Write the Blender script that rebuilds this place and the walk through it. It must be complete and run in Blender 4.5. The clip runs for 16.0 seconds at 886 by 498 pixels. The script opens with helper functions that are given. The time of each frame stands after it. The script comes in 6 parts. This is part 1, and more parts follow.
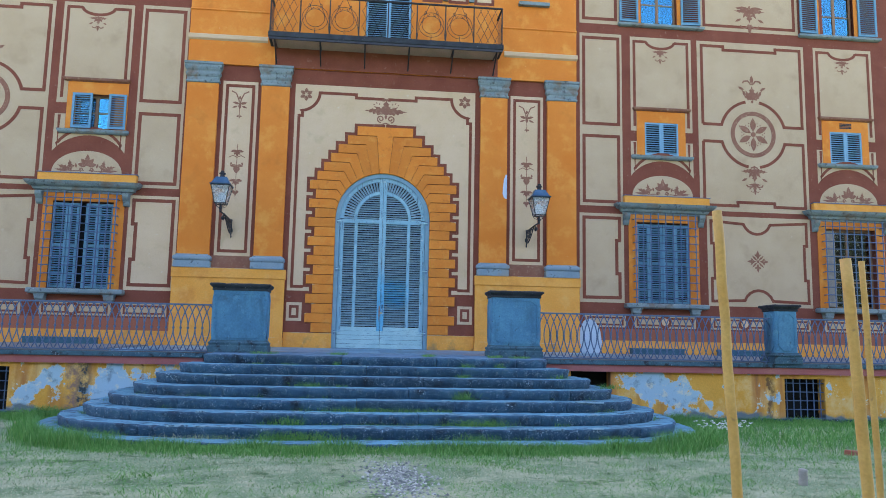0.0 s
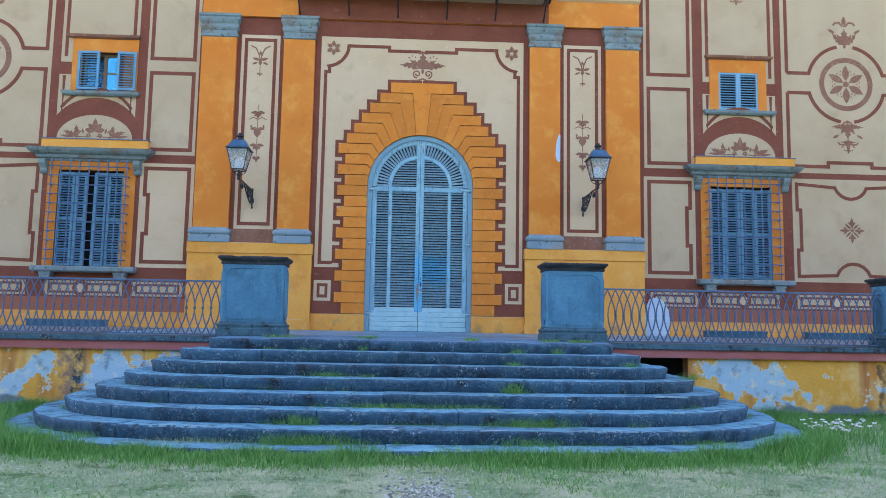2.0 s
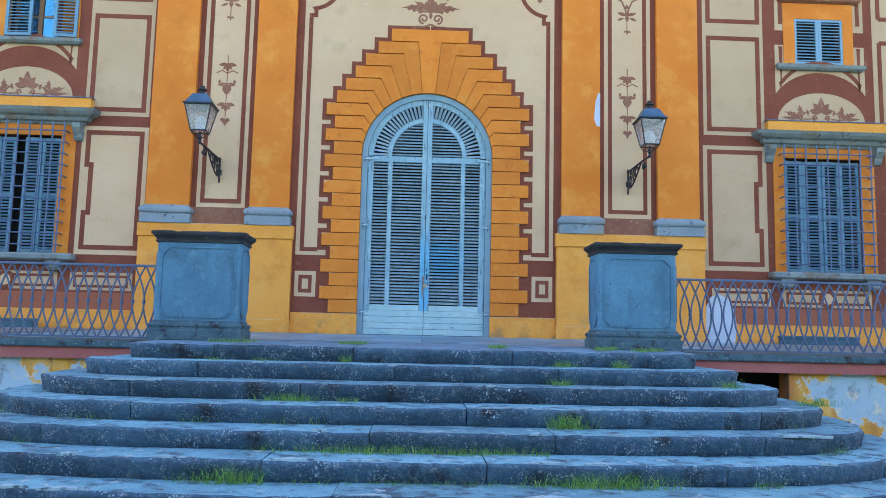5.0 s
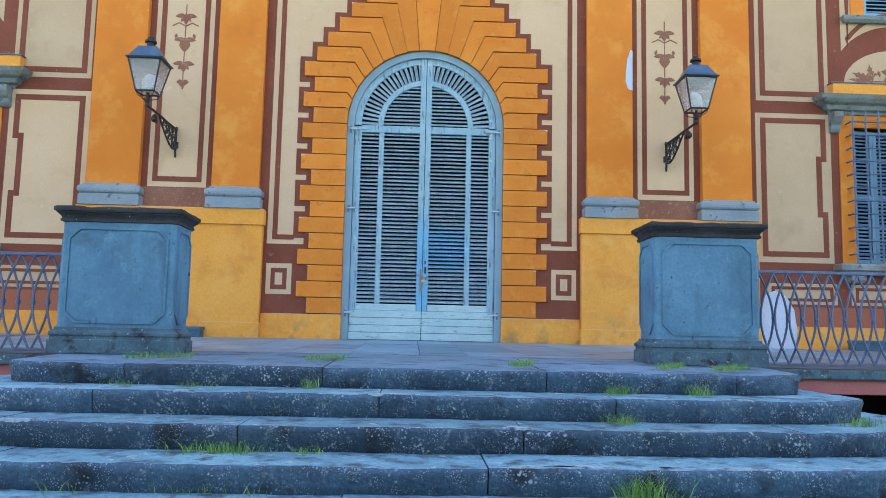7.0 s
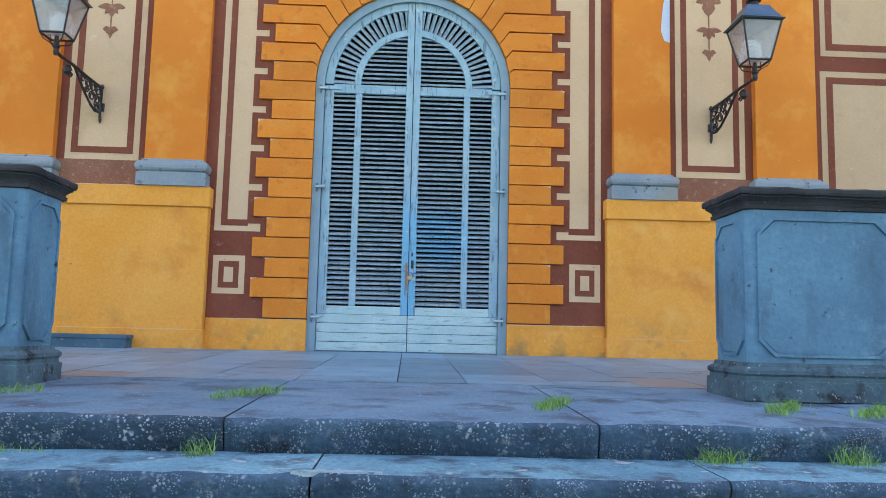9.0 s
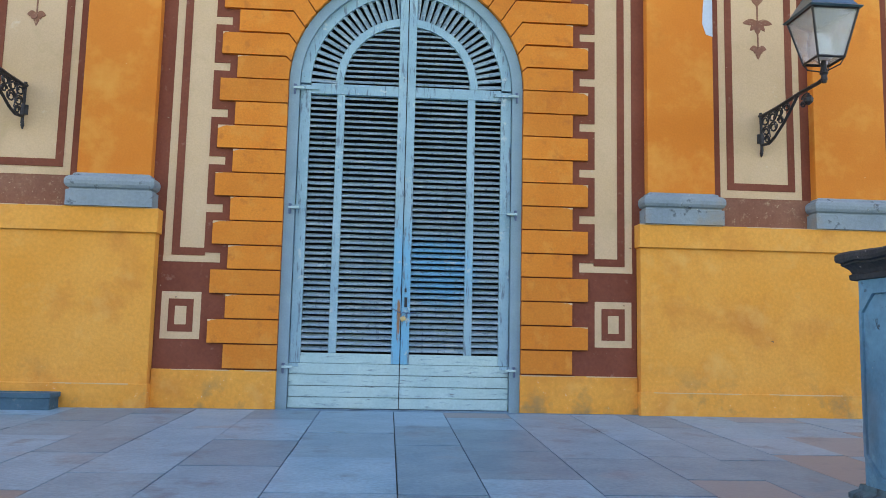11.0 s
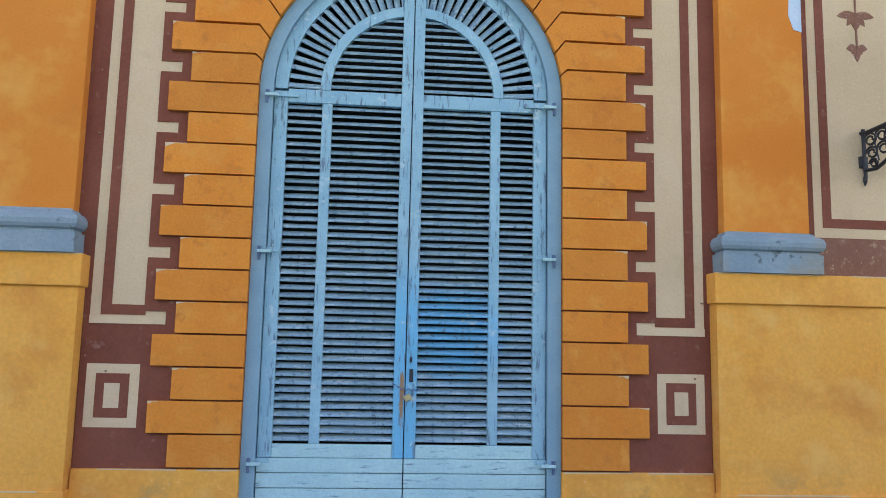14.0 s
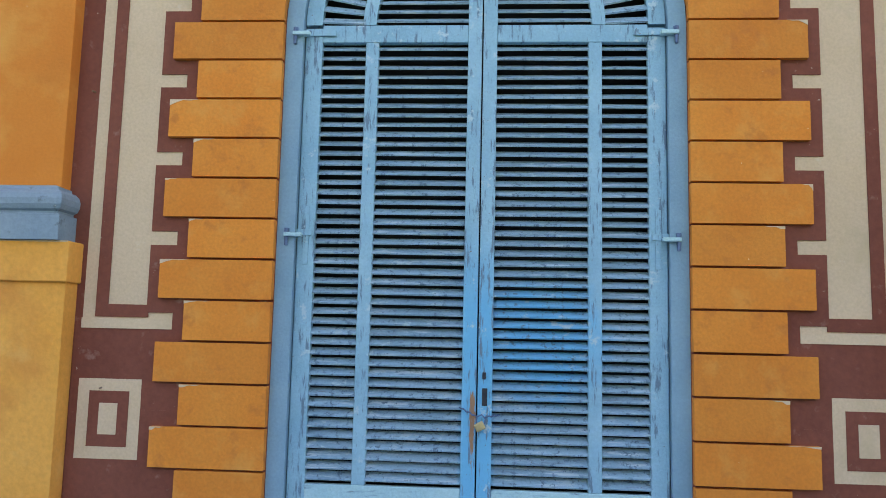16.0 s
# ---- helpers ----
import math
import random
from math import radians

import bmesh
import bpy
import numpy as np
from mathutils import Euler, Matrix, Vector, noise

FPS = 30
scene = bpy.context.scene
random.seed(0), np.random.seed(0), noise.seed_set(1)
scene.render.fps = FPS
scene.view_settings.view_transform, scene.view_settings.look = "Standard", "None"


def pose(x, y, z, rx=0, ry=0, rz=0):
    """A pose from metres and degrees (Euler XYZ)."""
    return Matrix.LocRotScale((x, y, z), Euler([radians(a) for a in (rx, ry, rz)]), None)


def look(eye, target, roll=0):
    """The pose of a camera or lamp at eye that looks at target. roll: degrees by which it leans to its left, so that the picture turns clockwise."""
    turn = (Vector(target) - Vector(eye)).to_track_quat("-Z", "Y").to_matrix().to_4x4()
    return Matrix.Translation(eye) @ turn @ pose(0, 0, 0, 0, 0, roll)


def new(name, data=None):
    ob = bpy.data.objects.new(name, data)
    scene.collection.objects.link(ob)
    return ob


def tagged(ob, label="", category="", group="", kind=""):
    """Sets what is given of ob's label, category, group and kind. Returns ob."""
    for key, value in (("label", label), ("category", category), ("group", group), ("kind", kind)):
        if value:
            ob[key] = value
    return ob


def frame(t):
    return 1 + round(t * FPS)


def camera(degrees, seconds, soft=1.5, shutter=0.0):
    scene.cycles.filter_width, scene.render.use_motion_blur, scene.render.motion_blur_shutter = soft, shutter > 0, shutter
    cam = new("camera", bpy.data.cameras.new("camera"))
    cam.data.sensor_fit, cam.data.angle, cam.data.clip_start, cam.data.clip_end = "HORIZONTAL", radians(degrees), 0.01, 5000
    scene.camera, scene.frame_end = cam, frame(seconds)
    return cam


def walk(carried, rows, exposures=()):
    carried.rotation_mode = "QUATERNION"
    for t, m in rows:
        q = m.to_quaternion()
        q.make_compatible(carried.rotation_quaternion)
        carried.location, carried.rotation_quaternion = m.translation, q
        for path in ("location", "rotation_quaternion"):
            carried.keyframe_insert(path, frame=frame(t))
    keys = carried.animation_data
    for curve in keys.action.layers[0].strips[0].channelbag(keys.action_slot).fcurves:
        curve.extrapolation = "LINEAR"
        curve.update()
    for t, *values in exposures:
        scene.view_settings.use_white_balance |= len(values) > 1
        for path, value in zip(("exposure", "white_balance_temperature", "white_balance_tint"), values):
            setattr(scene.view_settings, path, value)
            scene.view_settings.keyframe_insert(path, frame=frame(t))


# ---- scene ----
import itertools

cam = camera(59.7, 16.0, soft=0.9)
PATH = [
    (0, (-0.461, -19.603, 1.353), (-0.053, -15.657, 1.871), 1.1),
    (0.5, (-0.404, -19.042, 1.352), (-0.076, -15.084, 1.816), 1.0),
    (1, (-0.372, -18.456, 1.332), (-0.132, -14.488, 1.768), 1.1),
    (1.5, (-0.278, -17.929, 1.322), (-0.082, -13.957, 1.748), 1.0),
    (2, (-0.209, -17.385, 1.341), (-0.037, -13.411, 1.771), 1.0),
    (2.5, (-0.149, -16.824, 1.348), (0.023, -12.850, 1.778), 1.1),
    (3, (-0.081, -16.265, 1.357), (0.075, -12.291, 1.793), 1.1),
    (3.5, (-0.127, -15.707, 1.357), (0.029, -11.735, 1.799), 1.2),
    (4, (-0.129, -15.161, 1.347), (0.019, -11.189, 1.797), 1.3),
    (4.5, (-0.160, -14.591, 1.329), (-0.022, -10.619, 1.779), 1.3),
    (7, (-0.133, -11.644, 1.478), (0.017, -7.670, 1.908), 1.2),
    (7.5, (-0.109, -11.064, 1.500), (0.049, -7.090, 1.922), 1.3),
    (8, (-0.115, -10.485, 1.537), (0.059, -6.513, 1.961), 1.3),
    (8.5, (-0.086, -9.897, 1.574), (0.082, -5.923, 2.000), 1.3),
    (9, (0.013, -9.331, 1.596), (0.183, -5.359, 2.026), 1.3),
    (11.5, (-0.160, -7.426, 2.213), (0.126, -3.462, 2.663), 1.3),
    (12, (-0.185, -7.116, 2.290), (0.103, -3.154, 2.748), 1.4),
    (12.5, (-0.205, -6.806, 2.359), (0.101, -2.844, 2.815), 1.3),
    (13, (-0.215, -6.515, 2.464), (0.109, -2.555, 2.920), 1.3),
    (13.5, (-0.240, -6.243, 2.574), (0.108, -2.287, 3.062), 1.3),
    (14, (-0.231, -5.943, 2.617), (0.099, -1.989, 3.131), 1.2),
    (14.5, (-0.194, -5.587, 2.593), (0.108, -1.635, 3.127), 1.2),
    (15, (-0.140, -5.174, 2.632), (0.128, -1.218, 3.164), 1.1),
    (15.5, (-0.037, -4.785, 2.653), (0.139, -0.825, 3.191), 1.0),
    (16, (0.084, -4.470, 2.746), (-0.178, -0.504, 3.200), 1.3),
]
walk(cam, [(t, look(eye, target, roll)) for t, eye, target, roll in PATH],
     exposures=[(0, 2.20, 6850, 22), (1.2, 2.34, 6850, 22), (2.5, 2.33, 6850, 22), (4.5, 2.45, 7150, 21), (7, 2.57, 8100, 23), (9, 2.55, 8800, 25), (11.5, 2.47, 9200, 25), (13, 2.45, 8600, 25), (16, 2.39, 8250, 23)])

# ---- light: the facade stands in open shade under a clear sky, the sun is behind the house ----
world = bpy.data.worlds.new("sky_world")
scene.world = world
world.use_nodes = True
_wn = world.node_tree
_sky = _wn.nodes.new("ShaderNodeTexSky")
_sky.sky_type = "NISHITA"
_sky.sun_disc = False
_sky.sun_elevation = radians(38)
_sky.sun_rotation = radians(0)
_sky.air_density, _sky.dust_density, _sky.ozone_density = 1.0, 1.2, 1.0
_bg = _wn.nodes["Background"]
_bg.inputs["Strength"].default_value = 0.15
_wn.links.new(_sky.outputs["Color"], _bg.inputs["Color"])
_sun = bpy.data.lights.new("sun", "SUN")
_sun.energy, _sun.angle, _sun.color = 3.0, radians(0.5), (1.0, 0.95, 0.88)
new("sun", _sun).matrix_world = look((0, 60, 47), (0, 0, 0))

# ---- materials ----
def surface(name, colour, other, rough=0.85, grain=40.0, patch=1.3, bump=0.25, metal=0.0, piece=0.0, extra=None, depth=0.01, amount=0.5):
    """Two colours mixed by large patches and fine grain, with fine relief. extra(nodes, links, colour socket) may add stains."""
    m = bpy.data.materials.new(name)
    m.use_nodes = True
    n, k = m.node_tree.nodes, m.node_tree.links
    b = n["Principled BSDF"]
    b.inputs["Roughness"].default_value = rough
    b.inputs["Metallic"].default_value = metal
    geo = n.new("ShaderNodeNewGeometry")
    def fractal(scale, detail, rough_):
        t = n.new("ShaderNodeTexNoise")
        t.inputs["Scale"].default_value, t.inputs["Detail"].default_value, t.inputs["Roughness"].default_value = scale, detail, rough_
        k.new(geo.outputs["Position"], t.inputs["Vector"])
        return t.outputs["Fac"]
    big, fine = fractal(patch, 5, 0.6), fractal(grain, 4, 0.6)
    ramp = n.new("ShaderNodeMapRange")
    ramp.inputs["From Min"].default_value, ramp.inputs["From Max"].default_value = 0.35, 0.68
    k.new(big, ramp.inputs["Value"])
    mix = n.new("ShaderNodeMix")
    mix.data_type = "RGBA"
    mix.inputs["A"].default_value, mix.inputs["B"].default_value = (*colour, 1), (*other, 1)
    k.new(ramp.outputs["Result"], mix.inputs["Factor"])
    hsv = n.new("ShaderNodeHueSaturation")
    k.new(mix.outputs["Result"], hsv.inputs["Color"])
    val = n.new("ShaderNodeMapRange")
    val.inputs["From Min"].default_value, val.inputs["From Max"].default_value = 0.25, 0.75
    val.inputs["To Min"].default_value, val.inputs["To Max"].default_value = 1 - amount * 0.35, 1 + amount * 0.3
    k.new(fine, val.inputs["Value"])
    value = val.outputs["Result"]
    if piece:
        info = n.new("ShaderNodeObjectInfo")
        pr = n.new("ShaderNodeMapRange")
        pr.inputs["To Min"].default_value, pr.inputs["To Max"].default_value = 1 - piece, 1 + piece
        k.new(info.outputs["Random"], pr.inputs["Value"])
        mul = n.new("ShaderNodeMath")
        mul.operation = "MULTIPLY"
        k.new(value, mul.inputs[0])
        k.new(pr.outputs["Result"], mul.inputs[1])
        value = mul.outputs[0]
    k.new(value, hsv.inputs["Value"])
    col = hsv.outputs["Color"]
    if extra:
        col = extra(n, k, geo, fractal, col)
    k.new(col, b.inputs["Base Color"])
    if bump:
        bp = n.new("ShaderNodeBump")
        bp.inputs["Strength"].default_value, bp.inputs["Distance"].default_value = bump, depth
        add = n.new("ShaderNodeMath")
        k.new(fine, add.inputs[0])
        k.new(big, add.inputs[1])
        k.new(add.outputs[0], bp.inputs["Height"])
        k.new(bp.outputs["Normal"], b.inputs["Normal"])
    return m


def blend(n, k, col, colour, fac):
    mix = n.new("ShaderNodeMix")
    mix.data_type = "RGBA"
    mix.inputs["B"].default_value = (*colour, 1)
    k.new(col, mix.inputs["A"])
    k.new(fac, mix.inputs["Factor"])
    return mix.outputs["Result"]


def step_of(n, k, value, lo, hi):
    r = n.new("ShaderNodeMapRange")
    r.inputs["From Min"].default_value, r.inputs["From Max"].default_value = lo, hi
    k.new(value, r.inputs["Value"])
    return r.outputs["Result"]


def spots(colour, scale, lo, hi):
    def extra(n, k, geo, fractal, col):
        return blend(n, k, col, colour, step_of(n, k, fractal(scale, 3, 0.55), lo, hi))
    return extra


def chips(list_of):
    def extra(n, k, geo, fractal, col):
        for colour, scale, lo, hi in list_of:
            col = blend(n, k, col, colour, step_of(n, k, fractal(scale, 4, 0.6), lo, hi))
        return col
    return extra


def worn_blue(n, k, geo, fractal, col):
    """Old blue-grey door paint with a brighter fresh patch beside the lock and bare chips."""
    sep = n.new("ShaderNodeSeparateXYZ")
    k.new(geo.outputs["Position"], sep.inputs[0])
    def calc(op, a, b):
        m = n.new("ShaderNodeMath")
        m.operation = op
        for i, v in enumerate((a, b)):
            if isinstance(v, (int, float)):
                m.inputs[i].default_value = v
            else:
                k.new(v, m.inputs[i])
        return m.outputs[0]
    dx = calc("DIVIDE", calc("SUBTRACT", sep.outputs["X"], 0.36), 0.42)
    dz = calc("DIVIDE", calc("SUBTRACT", sep.outputs["Z"], 2.76), 0.36)
    d = calc("ADD", calc("MULTIPLY", dx, dx), calc("MULTIPLY", dz, dz))
    d = calc("ADD", d, calc("MULTIPLY", calc("SUBTRACT", fractal(4.0, 4, 0.6), 0.5), 2.0))
    near = step_of(n, k, d, 1.25, 0.35)
    edge = calc("ABSOLUTE", sep.outputs["X"], 0)
    e2 = calc("MULTIPLY", step_of(n, k, edge, 0.11, 0.075), step_of(n, k, sep.outputs["Z"], 3.4, 2.9))
    near = calc("MAXIMUM", near, e2)
    col = blend(n, k, col, (0.018, 0.37, 0.62), calc("MULTIPLY", near, 0.72))
    mp = n.new("ShaderNodeMapping")
    mp.inputs["Scale"].default_value = (30.0, 30.0, 4.5)
    k.new(geo.outputs["Position"], mp.inputs["Vector"])
    t = n.new("ShaderNodeTexNoise")
    t.inputs["Scale"].default_value, t.inputs["Detail"].default_value, t.inputs["Roughness"].default_value = 1.0, 7, 0.7
    k.new(mp.outputs["Vector"], t.inputs["Vector"])
    col = blend(n, k, col, (0.09, 0.17, 0.23), step_of(n, k, t.outputs["Fac"], 0.55, 0.62))
    col = blend(n, k, col, (0.36, 0.50, 0.54), step_of(n, k, fractal(9, 7, 0.7), 0.60, 0.66))
    col = blend(n, k, col, (0.15, 0.13, 0.12), step_of(n, k, fractal(42, 6, 0.7), 0.655, 0.69))
    # the left meeting stile is rubbed to bare wood round the chain
    bx = calc("DIVIDE", calc("ADD", sep.outputs["X"], 0.026), 0.026)
    bz = calc("DIVIDE", calc("SUBTRACT", sep.outputs["Z"], 2.22), 0.27)
    bare = calc("ADD", calc("ADD", calc("MULTIPLY", bx, bx), calc("MULTIPLY", bz, bz)), calc("MULTIPLY", calc("SUBTRACT", t.outputs["Fac"], 0.5), 5.0))
    return blend(n, k, col, (0.30, 0.15, 0.075), step_of(n, k, bare, 0.65, 0.35))


def worn_slats(n, k, geo, fractal, col):
    """Greyed slat paint with streaks along the grain; fresh blue was rolled over a few slats beside the lock."""
    mp = n.new("ShaderNodeMapping")
    mp.inputs["Scale"].default_value = (3.5, 20.0, 40.0)
    k.new(geo.outputs["Position"], mp.inputs["Vector"])
    t = n.new("ShaderNodeTexNoise")
    t.inputs["Scale"].default_value, t.inputs["Detail"].default_value, t.inputs["Roughness"].default_value = 1.0, 7, 0.7
    k.new(mp.outputs["Vector"], t.inputs["Vector"])
    col = blend(n, k, col, (0.42, 0.53, 0.57), step_of(n, k, t.outputs["Fac"], 0.54, 0.64))
    col = blend(n, k, col, (0.15, 0.20, 0.235), step_of(n, k, t.outputs["Fac"], 0.42, 0.32))
    col = worn_blue(n, k, geo, fractal, col)
    return blend(n, k, col, (0.07, 0.08, 0.09), step_of(n, k, t.outputs["Fac"], 0.71, 0.74))


def flaked(n, k, geo, fractal, col):
    """Paint flaked off in slivers along the grain of level planks."""
    mp = n.new("ShaderNodeMapping")
    mp.inputs["Scale"].default_value = (5.0, 5.0, 34.0)
    k.new(geo.outputs["Position"], mp.inputs["Vector"])
    t = n.new("ShaderNodeTexNoise")
    t.inputs["Scale"].default_value, t.inputs["Detail"].default_value, t.inputs["Roughness"].default_value = 1.0, 7, 0.7
    k.new(mp.outputs["Vector"], t.inputs["Vector"])
    col = blend(n, k, col, (0.20, 0.36, 0.42), step_of(n, k, t.outputs["Fac"], 0.56, 0.64))
    return blend(n, k, col, (0.13, 0.14, 0.15), step_of(n, k, t.outputs["Fac"], 0.645, 0.665))


def peeled(n, k, geo, fractal, col):
    """Ochre plaster that has come off in large tongues over a blue-grey undercoat, most beside the steps, with rusty runs below the coping."""
    sep = n.new("ShaderNodeSeparateXYZ")
    k.new(geo.outputs["Position"], sep.inputs[0])
    def calc(op, p, q):
        m = n.new("ShaderNodeMath")
        m.operation = op
        for i, v in enumerate((p, q)):
            if isinstance(v, (int, float)):
                m.inputs[i].default_value = v
            else:
                k.new(v, m.inputs[i])
        return m.outputs[0]
    X, Z = sep.outputs["X"], sep.outputs["Z"]
    f = fractal(2.6, 10, 0.68)
    # tongues of lost plaster: middle x and z, half width, half height, slant, how deep
    for x, z, wx, wz, slant, gain in ((-6.12, 0.78, 0.24, 0.30, 0.7, 0.16), (-6.48, 0.45, 0.20, 0.26, 0.8, 0.16), (-6.02, 0.45, 0.14, 0.26, 0.5, 0.13), (-5.00, 0.66, 0.50, 0.42, 0.15, 0.24),
                                      (-4.25, 0.80, 0.22, 0.18, 0.9, 0.14), (-6.9, 0.06, 0.7, 0.12, 0.0, 0.14), (5.00, 0.80, 0.42, 0.20, -0.9, 0.16), (5.62, 0.66, 0.52, 0.32, -0.5, 0.24),
                                      (6.32, 0.58, 0.17, 0.42, -0.9, 0.14), (7.36, 0.62, 0.10, 0.40, 0.0, 0.10), (8.02, 0.70, 0.07, 0.32, 0.0, 0.09), (6.1, 0.18, 0.8, 0.12, 0.0, 0.08), (-9.2, 0.5, 0.5, 0.4, 0.4, 0.12)):
        dz = calc("SUBTRACT", Z, z)
        dx = calc("DIVIDE", calc("SUBTRACT", calc("SUBTRACT", X, x), calc("MULTIPLY", dz, slant)), wx)
        dz = calc("DIVIDE", dz, wz)
        d = calc("ADD", calc("MULTIPLY", dx, dx), calc("MULTIPLY", dz, dz))
        f = calc("ADD", f, calc("MULTIPLY", step_of(n, k, d, 1.7, 0.1), gain))
    mp = n.new("ShaderNodeMapping")
    mp.inputs["Scale"].default_value = (2.6, 1.0, 0.35)
    k.new(geo.outputs["Position"], mp.inputs["Vector"])
    t = n.new("ShaderNodeTexNoise")
    t.inputs["Scale"].default_value, t.inputs["Detail"].default_value = 1.0, 7
    k.new(mp.outputs["Vector"], t.inputs["Vector"])
    run = t.outputs["Fac"]
    col = blend(n, k, col, (0.80, 0.52, 0.22), step_of(n, k, fractal(1.7, 7, 0.65), 0.50, 0.66))
    col = blend(n, k, col, (0.50, 0.19, 0.05), step_of(n, k, run, 0.53, 0.68))
    col = blend(n, k, col, (0.76, 0.60, 0.36), step_of(n, k, f, 0.592, 0.612))
    col = blend(n, k, col, (0.36, 0.53, 0.64), step_of(n, k, f, 0.612, 0.618))
    col = blend(n, k, col, (0.62, 0.62, 0.55), calc("MULTIPLY", step_of(n, k, f, 0.615, 0.62), step_of(n, k, fractal(6.0, 6, 0.65), 0.56, 0.62)))
    col = blend(n, k, col, (0.17, 0.24, 0.31), calc("MULTIPLY", step_of(n, k, f, 0.62, 0.63), step_of(n, k, fractal(4.0, 7, 0.7), 0.53, 0.68)))
    # a leaking joint has left a black run with a rusty one beside it
    wob = calc("MULTIPLY", calc("SUBTRACT", fractal(3.5, 6, 0.65), 0.5), 0.35)
    for x, wide, tint in ((-5.74, 0.16, (0.30, 0.17, 0.13)), (-5.54, 0.13, (0.035, 0.055, 0.07)), (7.86, 0.08, (0.20, 0.10, 0.04)), (-4.50, 0.05, (0.30, 0.14, 0.05))):
        d = calc("ABSOLUTE", calc("ADD", calc("SUBTRACT", X, x), wob), 0)
        col = blend(n, k, col, tint, calc("MULTIPLY", step_of(n, k, d, wide, wide * 0.4), step_of(n, k, fractal(7.0, 6, 0.7), 0.36, 0.56)))
    col = blend(n, k, col, (0.13, 0.10, 0.08), step_of(n, k, run, 0.68, 0.76))
    low = calc("ADD", Z, calc("MULTIPLY", fractal(2.2, 5, 0.6), 0.5))
    return blend(n, k, col, (0.15, 0.19, 0.21), step_of(n, k, low, 0.43, 0.36))


def damp_foot(n, k, geo, fractal, col):
    """Rain-washed ochre: rusty patches, and salt and grime that creep up from the floor in an uneven line."""
    col = blend(n, k, col, (0.60, 0.20, 0.035), step_of(n, k, fractal(1.6, 6, 0.65), 0.52, 0.80))
    col = blend(n, k, col, (0.78, 0.40, 0.11), step_of(n, k, fractal(3.1, 6, 0.65), 0.55, 0.80))
    sep = n.new("ShaderNodeSeparateXYZ")
    k.new(geo.outputs["Position"], sep.inputs[0])
    m = n.new("ShaderNodeMath")
    m.operation = "MULTIPLY"
    k.new(step_of(n, k, sep.outputs["Z"], 1.85, 1.35), m.inputs[0])
    k.new(step_of(n, k, fractal(2.0, 6, 0.65), 0.54, 0.66), m.inputs[1])
    col = blend(n, k, col, (0.34, 0.20, 0.075), m.outputs[0])
    m2 = n.new("ShaderNodeMath")
    m2.operation = "MULTIPLY"
    k.new(step_of(n, k, sep.outputs["Z"], 1.9, 1.5), m2.inputs[0])
    k.new(step_of(n, k, fractal(30, 5, 0.7), 0.665, 0.72), m2.inputs[1])
    return blend(n, k, col, (0.66, 0.58, 0.48), m2.outputs[0])


def lichen(dark, pale):
    """Blackened stone with round pale lichen spots in drifts."""
    def extra(n, k, geo, fractal, col):
        col = blend(n, k, col, dark, step_of(n, k, fractal(3.0, 4, 0.6), 0.54, 0.70))
        col = blend(n, k, col, tuple(0.42 * v for v in pale), step_of(n, k, fractal(15.0, 6, 0.7), 0.58, 0.70))
        for scale, size, lo, thin in ((22.0, 0.30, 0.54, 0.95), (44.0, 0.34, 0.50, 0.85), (85.0, 0.36, 0.48, 0.7)):
            v = n.new("ShaderNodeTexVoronoi")
            v.inputs["Scale"].default_value = scale
            wob = n.new("ShaderNodeVectorMath")
            wob.operation = "ADD"
            nz = n.new("ShaderNodeTexNoise")
            nz.inputs["Scale"].default_value = scale * 1.5
            k.new(geo.outputs["Position"], nz.inputs["Vector"])
            sc = n.new("ShaderNodeVectorMath")
            sc.operation = "SCALE"
            sc.inputs["Scale"].default_value = 0.7 / scale
            k.new(nz.outputs["Color"], sc.inputs[0])
            k.new(geo.outputs["Position"], wob.inputs[0])
            k.new(sc.outputs["Vector"], wob.inputs[1])
            k.new(wob.outputs["Vector"], v.inputs["Vector"])
            m = n.new("ShaderNodeMath")
            m.operation = "MULTIPLY"
            k.new(step_of(n, k, v.outputs["Distance"], size, size * 0.55), m.inputs[0])
            k.new(step_of(n, k, fractal(scale * 0.13, 3, 0.6), lo, lo + 0.14), m.inputs[1])
            m2 = n.new("ShaderNodeMath")
            m2.operation = "MULTIPLY"
            m2.inputs[1].default_value = thin
            k.new(m.outputs[0], m2.inputs[0])
            col = blend(n, k, col, pale, m2.outputs[0])
        return col
    return extra


